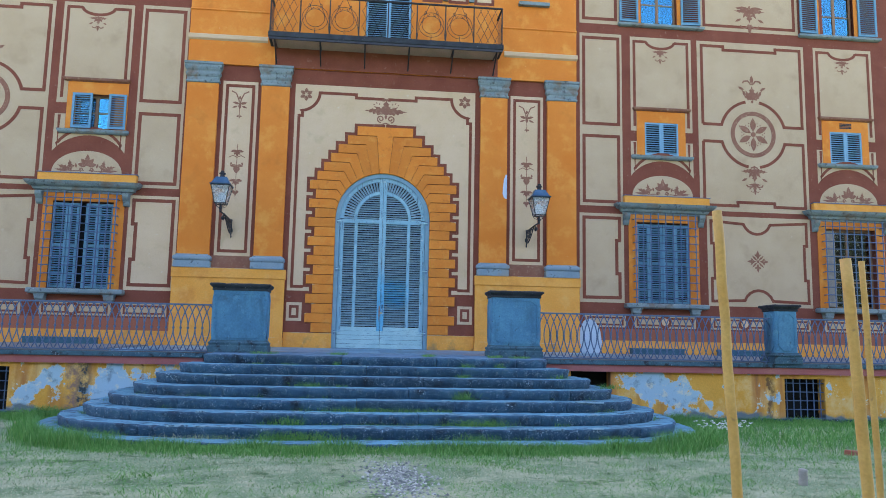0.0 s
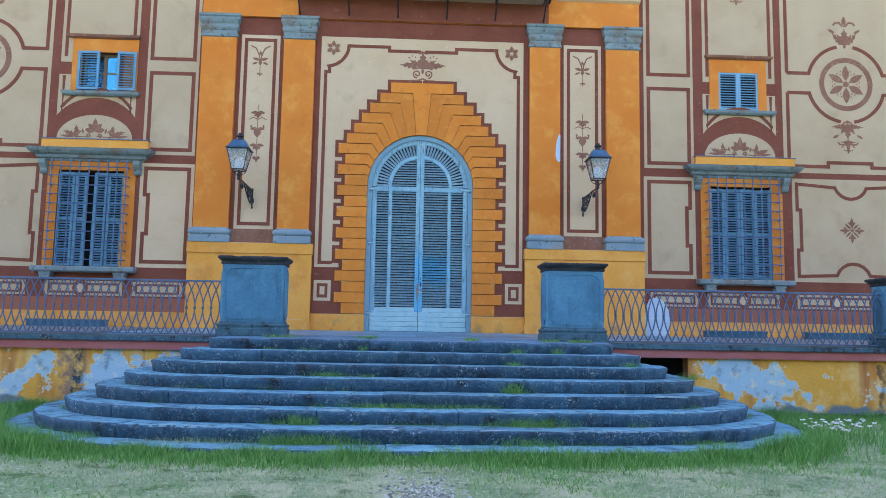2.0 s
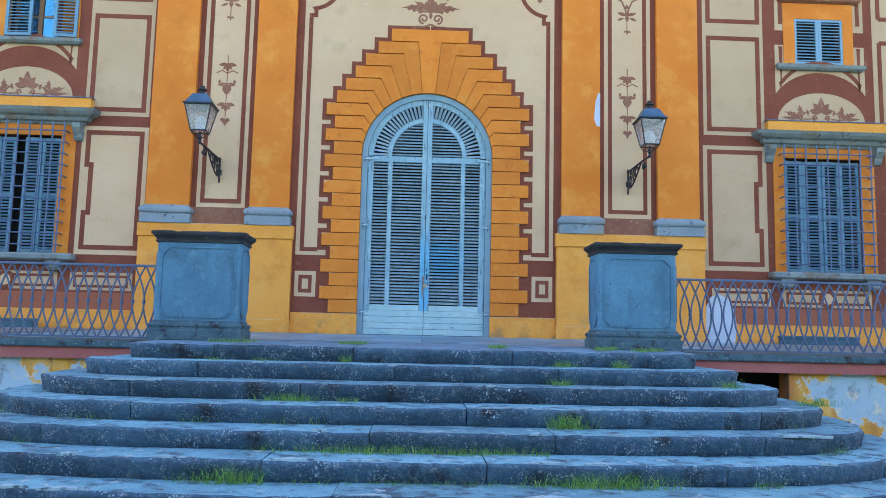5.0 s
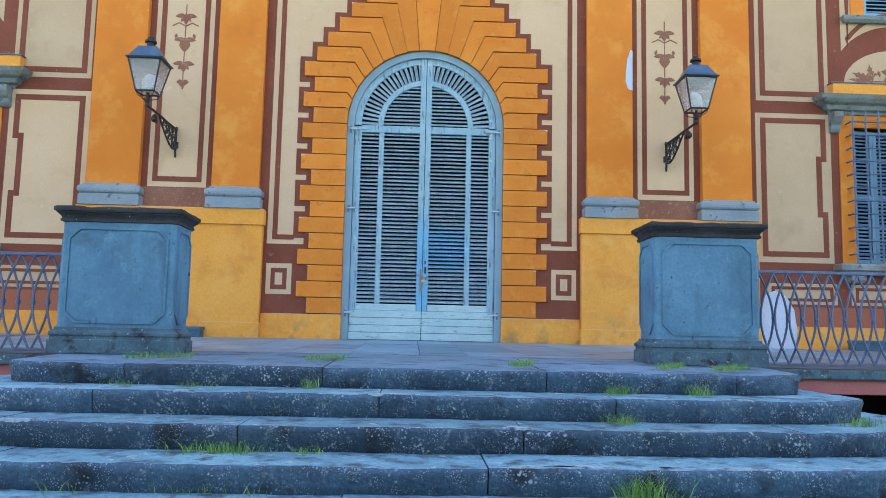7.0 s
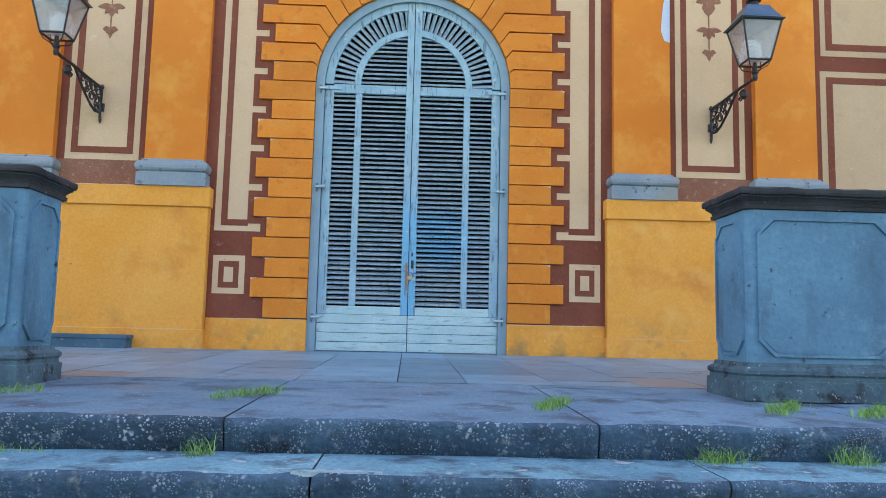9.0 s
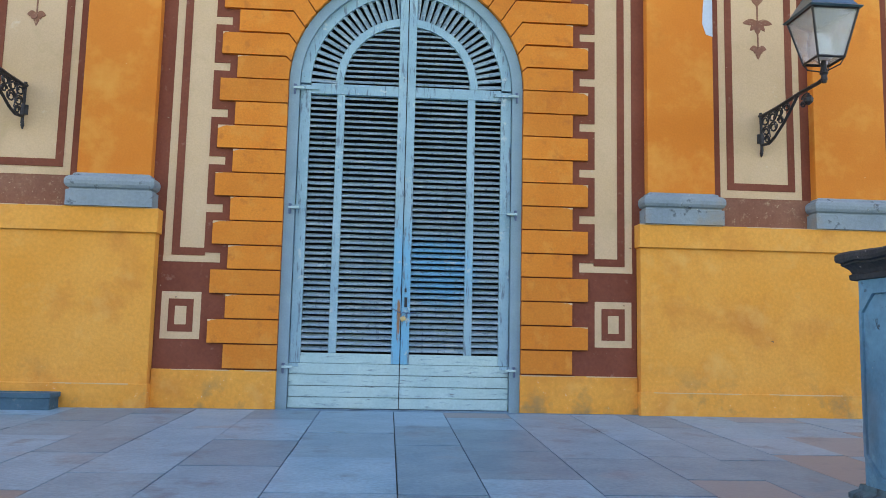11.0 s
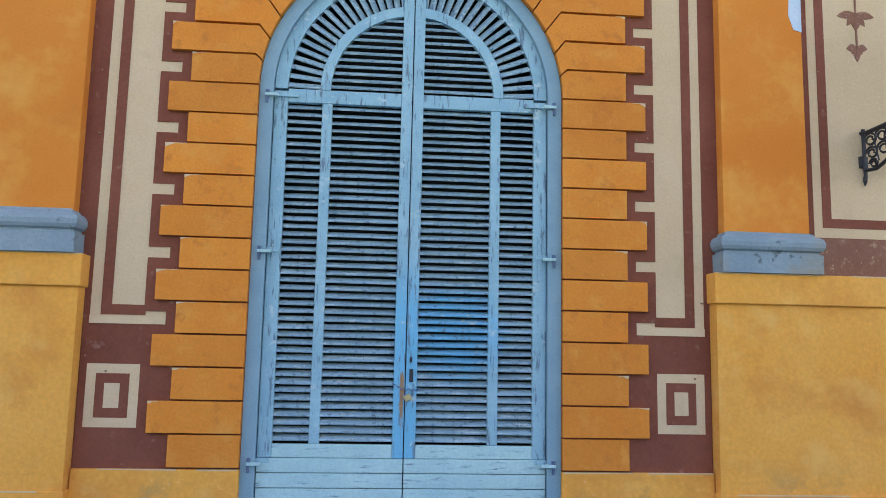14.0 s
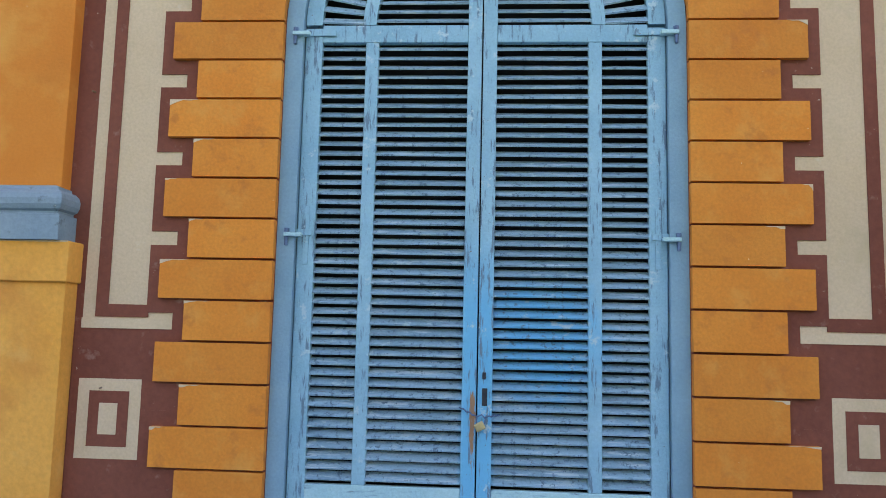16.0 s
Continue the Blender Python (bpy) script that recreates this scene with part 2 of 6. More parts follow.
def worn_pedestal(n, k, geo, fractal, col):
    """Rain streaks run down the stone, with black soot in clouds and a few pale scars."""
    mp = n.new("ShaderNodeMapping")
    mp.inputs["Scale"].default_value = (4.0, 4.0, 1.3)
    k.new(geo.outputs["Position"], mp.inputs["Vector"])
    t = n.new("ShaderNodeTexNoise")
    t.inputs["Scale"].default_value, t.inputs["Detail"].default_value = 1.0, 5
    k.new(mp.outputs["Vector"], t.inputs["Vector"])
    col = blend(n, k, col, (0.020, 0.066, 0.108), step_of(n, k, t.outputs["Fac"], 0.52, 0.80))
    col = blend(n, k, col, (0.025, 0.045, 0.065), step_of(n, k, fractal(2.1, 6, 0.65), 0.60, 0.82))
    col = blend(n, k, col, (0.15, 0.15, 0.16), step_of(n, k, fractal(0.9, 4, 0.6), 0.60, 0.80))
    col = blend(n, k, col, (0.13, 0.33, 0.44), step_of(n, k, fractal(3.4, 7, 0.7), 0.57, 0.78))
    col = blend(n, k, col, (0.012, 0.03, 0.045), step_of(n, k, fractal(11, 7, 0.72), 0.62, 0.70))
    return blend(n, k, col, (0.26, 0.34, 0.36), step_of(n, k, fractal(34, 4, 0.6), 0.72, 0.77))


def red_slabs(n, k, geo, fractal, col):
    """Some slabs are of a rusty stone."""
    info = n.new("ShaderNodeObjectInfo")
    col = blend(n, k, col, (0.19, 0.205, 0.225), step_of(n, k, info.outputs["Random"], 0.84, 0.88))
    col = blend(n, k, col, (0.19, 0.235, 0.275), step_of(n, k, fractal(1.3, 5, 0.6), 0.60, 0.74))
    return blend(n, k, col, (0.09, 0.14, 0.18), step_of(n, k, fractal(2.2, 7, 0.7), 0.56, 0.70))


def dry_lawn(n, k, geo, fractal, col):
    col = blend(n, k, col, (0.34, 0.36, 0.21), step_of(n, k, fractal(1.1, 7, 0.68), 0.46, 0.58))
    col = blend(n, k, col, (0.52, 0.49, 0.36), step_of(n, k, fractal(26, 6, 0.7), 0.55, 0.66))
    return blend(n, k, col, (0.07, 0.13, 0.04), step_of(n, k, fractal(2.3, 8, 0.75), 0.54, 0.62))


M = {
    "foliage": surface("far_foliage", (0.04, 0.07, 0.02), (0.09, 0.13, 0.04), 0.8, 3.0, 0.35, 0.8, amount=0.8, depth=0.3),
    "cream": surface("cream_plaster", (0.575, 0.402, 0.248), (0.630, 0.460, 0.308), 0.9, 60, 0.9, 0.15, amount=0.25, extra=chips([((0.47, 0.35, 0.21), 2.6, 0.56, 0.80), ((0.66, 0.57, 0.44), 6, 0.64, 0.80)])),
    # Fields of the side bays: darker and tanner than the cream.
    "tan": surface("tan_side_plaster", (0.468, 0.335, 0.208), (0.522, 0.385, 0.252), 0.9, 60, 0.8, 0.15, amount=0.3, extra=chips([((0.40, 0.28, 0.17), 1.7, 0.55, 0.80), ((0.60, 0.50, 0.38), 6, 0.66, 0.80)])),
    "brown": surface("brown_paint", (0.178, 0.044, 0.024), (0.228, 0.064, 0.037), 0.9, 35, 1.6, 0.15, amount=0.4, extra=chips([((0.30, 0.16, 0.12), 9, 0.62, 0.78), ((0.42, 0.30, 0.22), 26, 0.70, 0.75)])),
    "faded": surface("faded_brown_paint", (0.225, 0.090, 0.058), (0.285, 0.130, 0.085), 0.9, 45, 1.8, 0.15, amount=0.4, extra=chips([((0.40, 0.25, 0.16), 14, 0.58, 0.72), ((0.52, 0.38, 0.25), 38, 0.66, 0.71)])),
    "orange": surface("orange_plaster", (0.65, 0.182, 0.018), (0.72, 0.238, 0.034), 0.88, 50, 1.1, 0.2, amount=0.15, extra=chips([((0.76, 0.34, 0.07), 2.2, 0.52, 0.85), ((0.50, 0.15, 0.02), 1.4, 0.60, 0.85), ((0.78, 0.55, 0.32), 19, 0.735, 0.77)])),
    "quoin": surface("orange_quoin_plaster", (0.655, 0.188, 0.018), (0.70, 0.228, 0.028), 0.85, 55, 2.2, 0.2, amount=0.3, piece=0.10, extra=chips([((0.72, 0.30, 0.06), 5, 0.55, 0.85), ((0.48, 0.13, 0.02), 7, 0.58, 0.8), ((0.78, 0.55, 0.33), 24, 0.745, 0.775)])),
    "yellow": surface("ochre_plaster", (0.765, 0.308, 0.044), (0.80, 0.358, 0.072), 0.88, 30, 1.2, 0.3, amount=0.3, extra=damp_foot),
    "peeled": surface("peeling_ochre_plaster", (0.74, 0.345, 0.050), (0.78, 0.40, 0.075), 0.9, 40, 1.0, 0.5, amount=0.3, extra=peeled),
    "stone": surface("blue_grey_stone", (0.14, 0.20, 0.22), (0.21, 0.27, 0.28), 0.8, 50, 2.5, 0.5, amount=0.6, extra=chips([((0.17, 0.13, 0.10), 2.4, 0.54, 0.70), ((0.06, 0.07, 0.075), 9, 0.57, 0.70), ((0.45, 0.48, 0.46), 22, 0.68, 0.74)])),
    "base_paint": surface("chipped_blue_grey_base", (0.165, 0.245, 0.300), (0.225, 0.305, 0.350), 0.75, 40, 2.0, 0.35, amount=0.35, extra=chips([((0.27, 0.24, 0.19), 1.8, 0.56, 0.74), ((0.07, 0.10, 0.12), 8, 0.62, 0.70), ((0.52, 0.55, 0.52), 16, 0.70, 0.74)])),
    "pedestal": surface("weathered_pedestal_stone", (0.038, 0.160, 0.265), (0.072, 0.260, 0.400), 0.7, 30, 1.6, 0.45, amount=0.45, extra=worn_pedestal),
    # Darker than the pedestal body, with black patches and pale flecks.
    "flecked_dark": surface("dark_flecked_stone", (0.026, 0.078, 0.110), (0.055, 0.140, 0.185), 0.8, 40, 4, 0.6, amount=0.6, extra=chips([((0.012, 0.018, 0.026), 6, 0.54, 0.66), ((0.28, 0.36, 0.40), 34, 0.63, 0.70)])),
    "capstone": surface("blackened_capstone", (0.012, 0.016, 0.022), (0.032, 0.040, 0.050), 0.8, 40, 4, 0.5, amount=0.5, extra=spots((0.35, 0.38, 0.38), 45, 0.70, 0.74)),
    # Lichened riser dark, worn tread pale: light from above is toned into both.
    "step": surface("lichened_shade_toned_stone", (0.017, 0.063, 0.110), (0.037, 0.114, 0.182), 0.85, 35, 2.2, 1.0, amount=0.8, piece=0.25, depth=0.022, extra=lichen((0.010, 0.020, 0.034), (0.36, 0.49, 0.57))),
    "tread": surface("worn_light_toned_tread", (0.076, 0.255, 0.350), (0.140, 0.385, 0.480), 0.75, 45, 2.2, 0.9, depth=0.018, amount=0.9, piece=0.16, extra=chips([((0.030, 0.080, 0.120), 5.5, 0.50, 0.66), ((0.05, 0.075, 0.10), 13, 0.64, 0.74), ((0.12, 0.16, 0.10), 5, 0.68, 0.76), ((0.36, 0.45, 0.48), 9, 0.63, 0.67), ((0.45, 0.50, 0.50), 55, 0.69, 0.72)])),
    "paving": surface("terrace_slab_stone", (0.112, 0.268, 0.380), (0.170, 0.345, 0.460), 0.45, 40, 3, 0.4, amount=0.6, piece=0.30, extra=red_slabs),
    "flake": surface("fresh_split_stone", (0.20, 0.36, 0.44), (0.32, 0.47, 0.53), 0.8, 50, 5, 0.6, amount=0.7, extra=spots((0.05, 0.10, 0.14), 14, 0.54, 0.66)),
    "trough": surface("dark_teal_painted_stone", (0.018, 0.085, 0.130), (0.032, 0.120, 0.175), 0.7, 45, 3, 0.3, amount=0.4, extra=spots((0.10, 0.16, 0.19), 20, 0.64, 0.72)),
    "landing": surface("rough_landing_stone", (0.082, 0.200, 0.300), (0.130, 0.270, 0.375), 0.85, 60, 1.8, 0.9, depth=0.014, amount=0.9, piece=0.10, extra=chips([((0.045, 0.085, 0.125), 3.2, 0.50, 0.68), ((0.15, 0.20, 0.24), 1.4, 0.58, 0.74), ((0.30, 0.38, 0.42), 24, 0.66, 0.71), ((0.40, 0.46, 0.48), 70, 0.68, 0.71)])),
    "joint": surface("dark_joint", (0.09, 0.11, 0.12), (0.14, 0.15, 0.15), 0.95, 50, 5, 0.4),
    "pink": surface("faded_red_band", (0.37, 0.100, 0.100), (0.43, 0.15, 0.14), 0.9, 40, 1.5, 0.2, amount=0.3),
    "brick_red": surface("brick_red_paint", (0.36, 0.11, 0.06), (0.30, 0.10, 0.06), 0.9, 40, 1.5, 0.2, amount=0.3),
    "door": surface("worn_blue_door_paint", (0.165, 0.365, 0.465), (0.235, 0.445, 0.535), 0.55, 70, 3, 0.25, amount=0.3, extra=worn_blue),
    "slat": surface("weathered_grey_blue_slats", (0.190, 0.345, 0.430), (0.255, 0.410, 0.495), 0.6, 70, 3, 0.3, amount=0.4, piece=0.10, extra=worn_slats),
    "frame": surface("grey_blue_frame_paint", (0.14, 0.285, 0.37), (0.19, 0.34, 0.42), 0.6, 60, 3, 0.2, amount=0.3),
    "plank": surface("flaking_pale_planks", (0.285, 0.500, 0.540), (0.370, 0.575, 0.595), 0.7, 60, 3, 0.4, amount=0.35, extra=flaked),
    "shutter": surface("blue_grey_shutter_paint", (0.078, 0.235, 0.355), (0.115, 0.285, 0.41), 0.6, 60, 3, 0.2, amount=0.3),
    "shutter_new": surface("sky_blue_shutter_paint", (0.13, 0.31, 0.45), (0.17, 0.36, 0.50), 0.55, 60, 3, 0.1, amount=0.3),
    "iron": surface("painted_blue_grey_iron", (0.062, 0.118, 0.225), (0.098, 0.162, 0.275), 0.5, 80, 6, 0.2, metal=0.3, amount=0.4),
    "black_iron": surface("black_wrought_iron", (0.022, 0.024, 0.032), (0.035, 0.038, 0.045), 0.5, 80, 6, 0.2, metal=0.4, amount=0.4),
    # Base colour carries the blue of sky mirrored in the lantern roof.
    "copper": surface("sky_tinted_copper_roof", (0.045, 0.12, 0.19), (0.08, 0.17, 0.25), 0.34, 60, 6, 0.15, metal=0.7, amount=0.3),
    "rust": surface("rusty_iron", (0.30, 0.16, 0.08), (0.24, 0.20, 0.17), 0.7, 70, 20, 0.3, metal=0.4, amount=0.5),
    "brass": surface("worn_brass", (0.50, 0.40, 0.22), (0.44, 0.36, 0.24), 0.4, 60, 20, 0.15, metal=0.8, amount=0.3),
    # Near-black colour stands in for missing light indoors.
    "dark": surface("unlit_interior_black", (0.012, 0.012, 0.014), (0.02, 0.02, 0.022), 0.9, 20, 2, 0.0),
    "wood": surface("brown_window_wood", (0.20, 0.105, 0.055), (0.26, 0.14, 0.075), 0.6, 70, 4, 0.2, amount=0.3),
    "stake": surface("peeled_wooden_stake", (0.47, 0.245, 0.055), (0.55, 0.32, 0.09), 0.7, 60, 5, 0.35, amount=0.4, extra=spots((0.26, 0.15, 0.06), 11, 0.68, 0.76)),
    "grey_wood": surface("grey_old_wood", (0.28, 0.25, 0.22), (0.36, 0.33, 0.29), 0.85, 60, 6, 0.4, amount=0.4),
    "soil": surface("lawn_soil", (0.14, 0.23, 0.10), (0.22, 0.29, 0.15), 0.95, 55, 1.0, 0.8, amount=1.1, extra=dry_lawn),
    "white": surface("bare_white_plaster", (0.38, 0.50, 0.62), (0.48, 0.58, 0.68), 0.9, 40, 3, 0.3, amount=0.2),
    "roof": surface("terracotta_roof", (0.30, 0.13, 0.07), (0.38, 0.18, 0.10), 0.9, 40, 2, 0.3),
    "petal": surface("white_petals", (0.75, 0.76, 0.74), (0.8, 0.8, 0.78), 0.7, 40, 3, 0.0),
    "soffit": surface("mottled_tan_soffit", (0.46, 0.33, 0.24), (0.36, 0.28, 0.20), 0.9, 30, 2, 0.2, amount=0.4),
}


def leafy(name, a, b, c):
    """Grass colours, one per blade."""
    m = bpy.data.materials.new(name)
    m.use_nodes = True
    n, k = m.node_tree.nodes, m.node_tree.links
    geo, ramp = n.new("ShaderNodeNewGeometry"), n.new("ShaderNodeValToRGB")
    ramp.color_ramp.elements[0].color, ramp.color_ramp.elements[1].color = (*a, 1), (*c, 1)
    ramp.color_ramp.elements.new(0.5).color = (*b, 1)
    k.new(geo.outputs["Random Per Island"], ramp.inputs["Fac"])
    bs = n["Principled BSDF"]
    k.new(ramp.outputs["Color"], bs.inputs["Base Color"])
    bs.inputs["Roughness"].default_value = 0.7
    return m


M["grass"] = leafy("green_grass_blades", (0.045, 0.195, 0.030), (0.095, 0.315, 0.05), (0.25, 0.43, 0.13))
M["straw"] = leafy("dry_grass_blades", (0.11, 0.25, 0.08), (0.33, 0.40, 0.22), (0.62, 0.57, 0.38))
M["gravel"] = leafy("mixed_pale_gravel", (0.08, 0.09, 0.09), (0.24, 0.24, 0.21), (0.54, 0.53, 0.48))


def glass(name, tint=(1, 1, 1), rough=0.0):
    m = bpy.data.materials.new(name)
    m.use_nodes = True
    b = m.node_tree.nodes["Principled BSDF"]
    b.inputs["Base Color"].default_value = (*tint, 1)
    b.inputs["Roughness"].default_value = rough
    b.inputs["Transmission Weight"].default_value = 1.0
    b.inputs["IOR"].default_value = 1.45
    return m


M["glass"] = glass("sky_tinted_window_glass")
# High IOR and blue specular tint put a stronger sky reflection into the panes.
M["glass"].node_tree.nodes["Principled BSDF"].inputs["IOR"].default_value = 2.4
M["glass"].node_tree.nodes["Principled BSDF"].inputs["Specular Tint"].default_value = (0.08, 0.62, 1.0, 1)
M["dim_glass"] = glass("dusty_window_glass", (0.75, 0.80, 0.80), 0.08)
M["frost"] = glass("hazy_lantern_glass", (0.80, 0.86, 0.90), 0.25)
M["frost"].node_tree.nodes["Principled BSDF"].inputs["Transmission Weight"].default_value = 0.8
M["bulb"] = surface("milky_lamp_globe", (0.62, 0.66, 0.70), (0.66, 0.70, 0.74), 0.3, 10, 2, 0.0, amount=0.05)


# ---- mesh helpers ----
def part(name, bm, material, parent=None, label="", shade=False):
    """Links a bmesh as one mesh object under a thing or a part."""
    bmesh.ops.recalc_face_normals(bm, faces=bm.faces)
    me = bpy.data.meshes.new(name)
    bm.to_mesh(me)
    bm.free()
    me.materials.append(M[material] if isinstance(material, str) else material)
    if shade:
        for p in me.polygons:
            p.use_smooth = True
    ob = new(name, me)
    ob.parent = parent
    if label:
        tagged(ob, label)
    return ob


def piece(name, mesh, parent, m):
    """Another object on a mesh that is already there."""
    ob = new(name, mesh)
    ob.parent = parent
    ob.matrix_basis = m
    return ob


def thing(name, label, category, group="", kind="", at=(0, 0, 0)):
    ob = new(name)
    ob.location = at
    ob.empty_display_size = 0.1
    return tagged(ob, label, category, group, kind)


def box(bm, x0, x1, y0, y1, z0, z1, bevel=0.0):
    v = [bm.verts.new((x, y, z)) for x in (x0, x1) for y in (y0, y1) for z in (z0, z1)]
    f = [bm.faces.new([v[i] for i in q]) for q in ((0, 1, 3, 2), (4, 6, 7, 5), (0, 4, 5, 1), (2, 3, 7, 6), (0, 2, 6, 4), (1, 5, 7, 3))]
    if bevel:
        bmesh.ops.bevel(bm, geom=list({e for g in f for e in g.edges}), offset=bevel, segments=2, profile=0.5, affect="EDGES")
    return bm


def prism(bm, pts, y0, y1):
    """A flat outline in x and z, extruded from y0 (front) to y1."""
    a = [bm.verts.new((x, y0, z)) for x, z in pts]
    b = [bm.verts.new((x, y1, z)) for x, z in pts]
    bm.faces.new(a)
    bm.faces.new(b[::-1])
    for i in range(len(pts)):
        j = (i + 1) % len(pts)
        bm.faces.new((a[j], a[i], b[i], b[j]))
    return bm


LAYER = itertools.count()


def lifted(y):
    """Painted strokes lie over one another, each a hair above the last."""
    return y - 0.0002 * (next(LAYER) % 31)


def stroke(bm, pts, w, y0, y1=0.012, closed=False):
    """A painted line of width w along pts (x, z), with mitred corners."""
    y0 = lifted(y0)
    P = [Vector(p) for p in pts]
    n = len(P)
    left, right = [], []
    for i in range(n):
        a = P[i] - P[i - 1] if (i or closed) else P[1] - P[0]
        b = P[(i + 1) % n] - P[i] if (i < n - 1 or closed) else P[-1] - P[-2]
        a, b = a.normalized(), b.normalized()
        t = (a + b)
        t = t.normalized() if t.length > 1e-6 else a
        nrm = Vector((-t.y, t.x))
        s = 1 / max(0.5, nrm.dot(Vector((-a.y, a.x))))
        left.append(P[i] + nrm * (w / 2 * s))
        right.append(P[i] - nrm * (w / 2 * s))
    for i in range(n if closed else n - 1):
        j = (i + 1) % n
        prism(bm, [tuple(left[i]), tuple(left[j]), tuple(right[j]), tuple(right[i])], y0, y1)
    return bm


def tube(bm, pts, r, sides=6):
    """A round bar along 3D points."""
    P = [Vector(p) for p in pts]
    rings = []
    for i, p in enumerate(P):
        t = (P[min(i + 1, len(P) - 1)] - P[max(i - 1, 0)]).normalized()
        up = Vector((0, 0, 1)) if abs(t.z) < 0.9 else Vector((0, 1, 0))
        u = t.cross(up).normalized()
        v = t.cross(u)
        rr = r[i] if isinstance(r, (list, tuple)) else r
        rings.append([bm.verts.new(p + (u * math.cos(a) + v * math.sin(a)) * rr) for a in (2 * math.pi * s / sides for s in range(sides))])
    for a, b in zip(rings, rings[1:]):
        for s in range(sides):
            bm.faces.new((a[s], a[(s + 1) % sides], b[(s + 1) % sides], b[s]))
    bm.faces.new(rings[0][::-1])
    bm.faces.new(rings[-1])
    return bm


def profile_run(bm, prof, x0, x1, y=0.0, returns=True):
    """A moulding along x: prof is a list of (projection, z) from bottom to top. The ends are mitred back to the wall."""
    a = [bm.verts.new((x0 - (d if returns else 0), y - d, z)) for d, z in prof]
    b = [bm.verts.new((x1 + (d if returns else 0), y - d, z)) for d, z in prof]
    c = [bm.verts.new((x0 - (d if returns else 0), y + 0.05, z)) for d, z in prof]
    e = [bm.verts.new((x1 + (d if returns else 0), y + 0.05, z)) for d, z in prof]
    for i in range(len(prof) - 1):
        bm.faces.new((a[i], b[i], b[i + 1], a[i + 1]))
        bm.faces.new((c[i], a[i], a[i + 1], c[i + 1]))
        bm.faces.new((b[i], e[i], e[i + 1], b[i + 1]))
    bm.faces.new((c[0], e[0], b[0], a[0]))
    bm.faces.new((a[-1], b[-1], e[-1], c[-1]))
    return bm


def lathe_square(bm, prof, cx, cy):
    """A square-plan stack: prof is a list of (half x, half y, z) from bottom to top."""
    rings = [[bm.verts.new((cx + sx * hx, cy + sy * hy, z)) for sx, sy in ((-1, -1), (1, -1), (1, 1), (-1, 1))] for hx, hy, z in prof]
    for a, b in zip(rings, rings[1:]):
        for s in range(4):
            bm.faces.new((a[s], a[(s + 1) % 4], b[(s + 1) % 4], b[s]))
    bm.faces.new(rings[0][::-1])
    bm.faces.new(rings[-1])
    return bm


def lathe(bm, prof, cx, cy, sides=16):
    rings = [[bm.verts.new((cx + r * math.cos(2 * math.pi * s / sides), cy + r * math.sin(2 * math.pi * s / sides), z)) for s in range(sides)] for r, z in prof]
    for a, b in zip(rings, rings[1:]):
        for s in range(sides):
            bm.faces.new((a[s], a[(s + 1) % sides], b[(s + 1) % sides], b[s]))
    bm.faces.new(rings[0][::-1])
    bm.faces.new(rings[-1])
    return bm


def arc(cx, cz, r, a0, a1, n, rz=None):
    rz = rz or r
    return [(cx + r * math.cos(radians(a0 + (a1 - a0) * i / n)), cz + rz * math.sin(radians(a0 + (a1 - a0) * i / n))) for i in range(n + 1)]


def leaf(bm, x, z, ang, length, width, y=-0.008):
    """A pointed painted leaf from (x, z) towards ang degrees."""
    c, s = math.cos(radians(ang)), math.sin(radians(ang))
    shape = [(0, 0), (0.3, 0.42), (0.55, 0.5), (0.8, 0.28), (1, 0), (0.8, -0.28), (0.55, -0.5), (0.3, -0.42)]
    prism(bm, [(x + u * length * c - v * width * s, z + u * length * s + v * width * c) for u, v in shape], lifted(y), 0.012)


def dot(bm, x, z, r, y=-0.008):
    prism(bm, arc(x, z, r, 0, 330, 11), lifted(y), 0.012)


def lobed(bm, x, z, ang, length, width, bend=0.0, y=-0.008):
    """An acanthus leaf with toothed edges; bend curls its tip sideways."""
    c, sn = math.cos(radians(ang)), math.sin(radians(ang))
    half = [(0.0, 0.10), (0.14, 0.30), (0.22, 0.62), (0.36, 0.34), (0.46, 0.66), (0.58, 0.30), (0.70, 0.46), (0.80, 0.16), (1.0, 0.0)]
    shape = half + [(u, -v) for u, v in half[-2::-1]]
    out = []
    for u, v in shape:
        px, pz = u * length, v * width * 0.75 + bend * length * u * u
        out.append((x + px * c - pz * sn, z + px * sn + pz * c))
    prism(bm, out, lifted(y), 0.012)


def fan_ornament(bm, x, z, s, down=False):
    """An acanthus tuft: a toothed middle leaf, curling side leaves, loose sprigs and a small tip above."""
    d = -1 if down else 1
    lobed(bm, x, z, 90 * d, 0.34 * s, 0.20 * s)
    for k in (-1, 1):
        lobed(bm, x + k * 0.02 * s, z, (90 - k * 62) * d, 0.34 * s, 0.13 * s, k * 0.35)
        leaf(bm, x + k * 0.03 * s, z, (90 - k * 30) * d, 0.26 * s, 0.07 * s)
        leaf(bm, x + k * 0.20 * s, z + d * 0.24 * s, (90 - k * 62) * d, 0.17 * s, 0.06 * s)
        stroke(bm, [(x + k * 0.02 * s, z + d * 0.38 * s), (x + k * 0.10 * s, z + d * 0.47 * s), (x + k * 0.19 * s, z + d * 0.46 * s), (x + k * 0.23 * s, z + d * 0.41 * s)], 0.035 * s, -0.008)
    leaf(bm, x, z + d * 0.37 * s, 90 * d, 0.24 * s, 0.09 * s)
    leaf(bm, x, z, -90 * d, 0.09 * s, 0.06 * s)


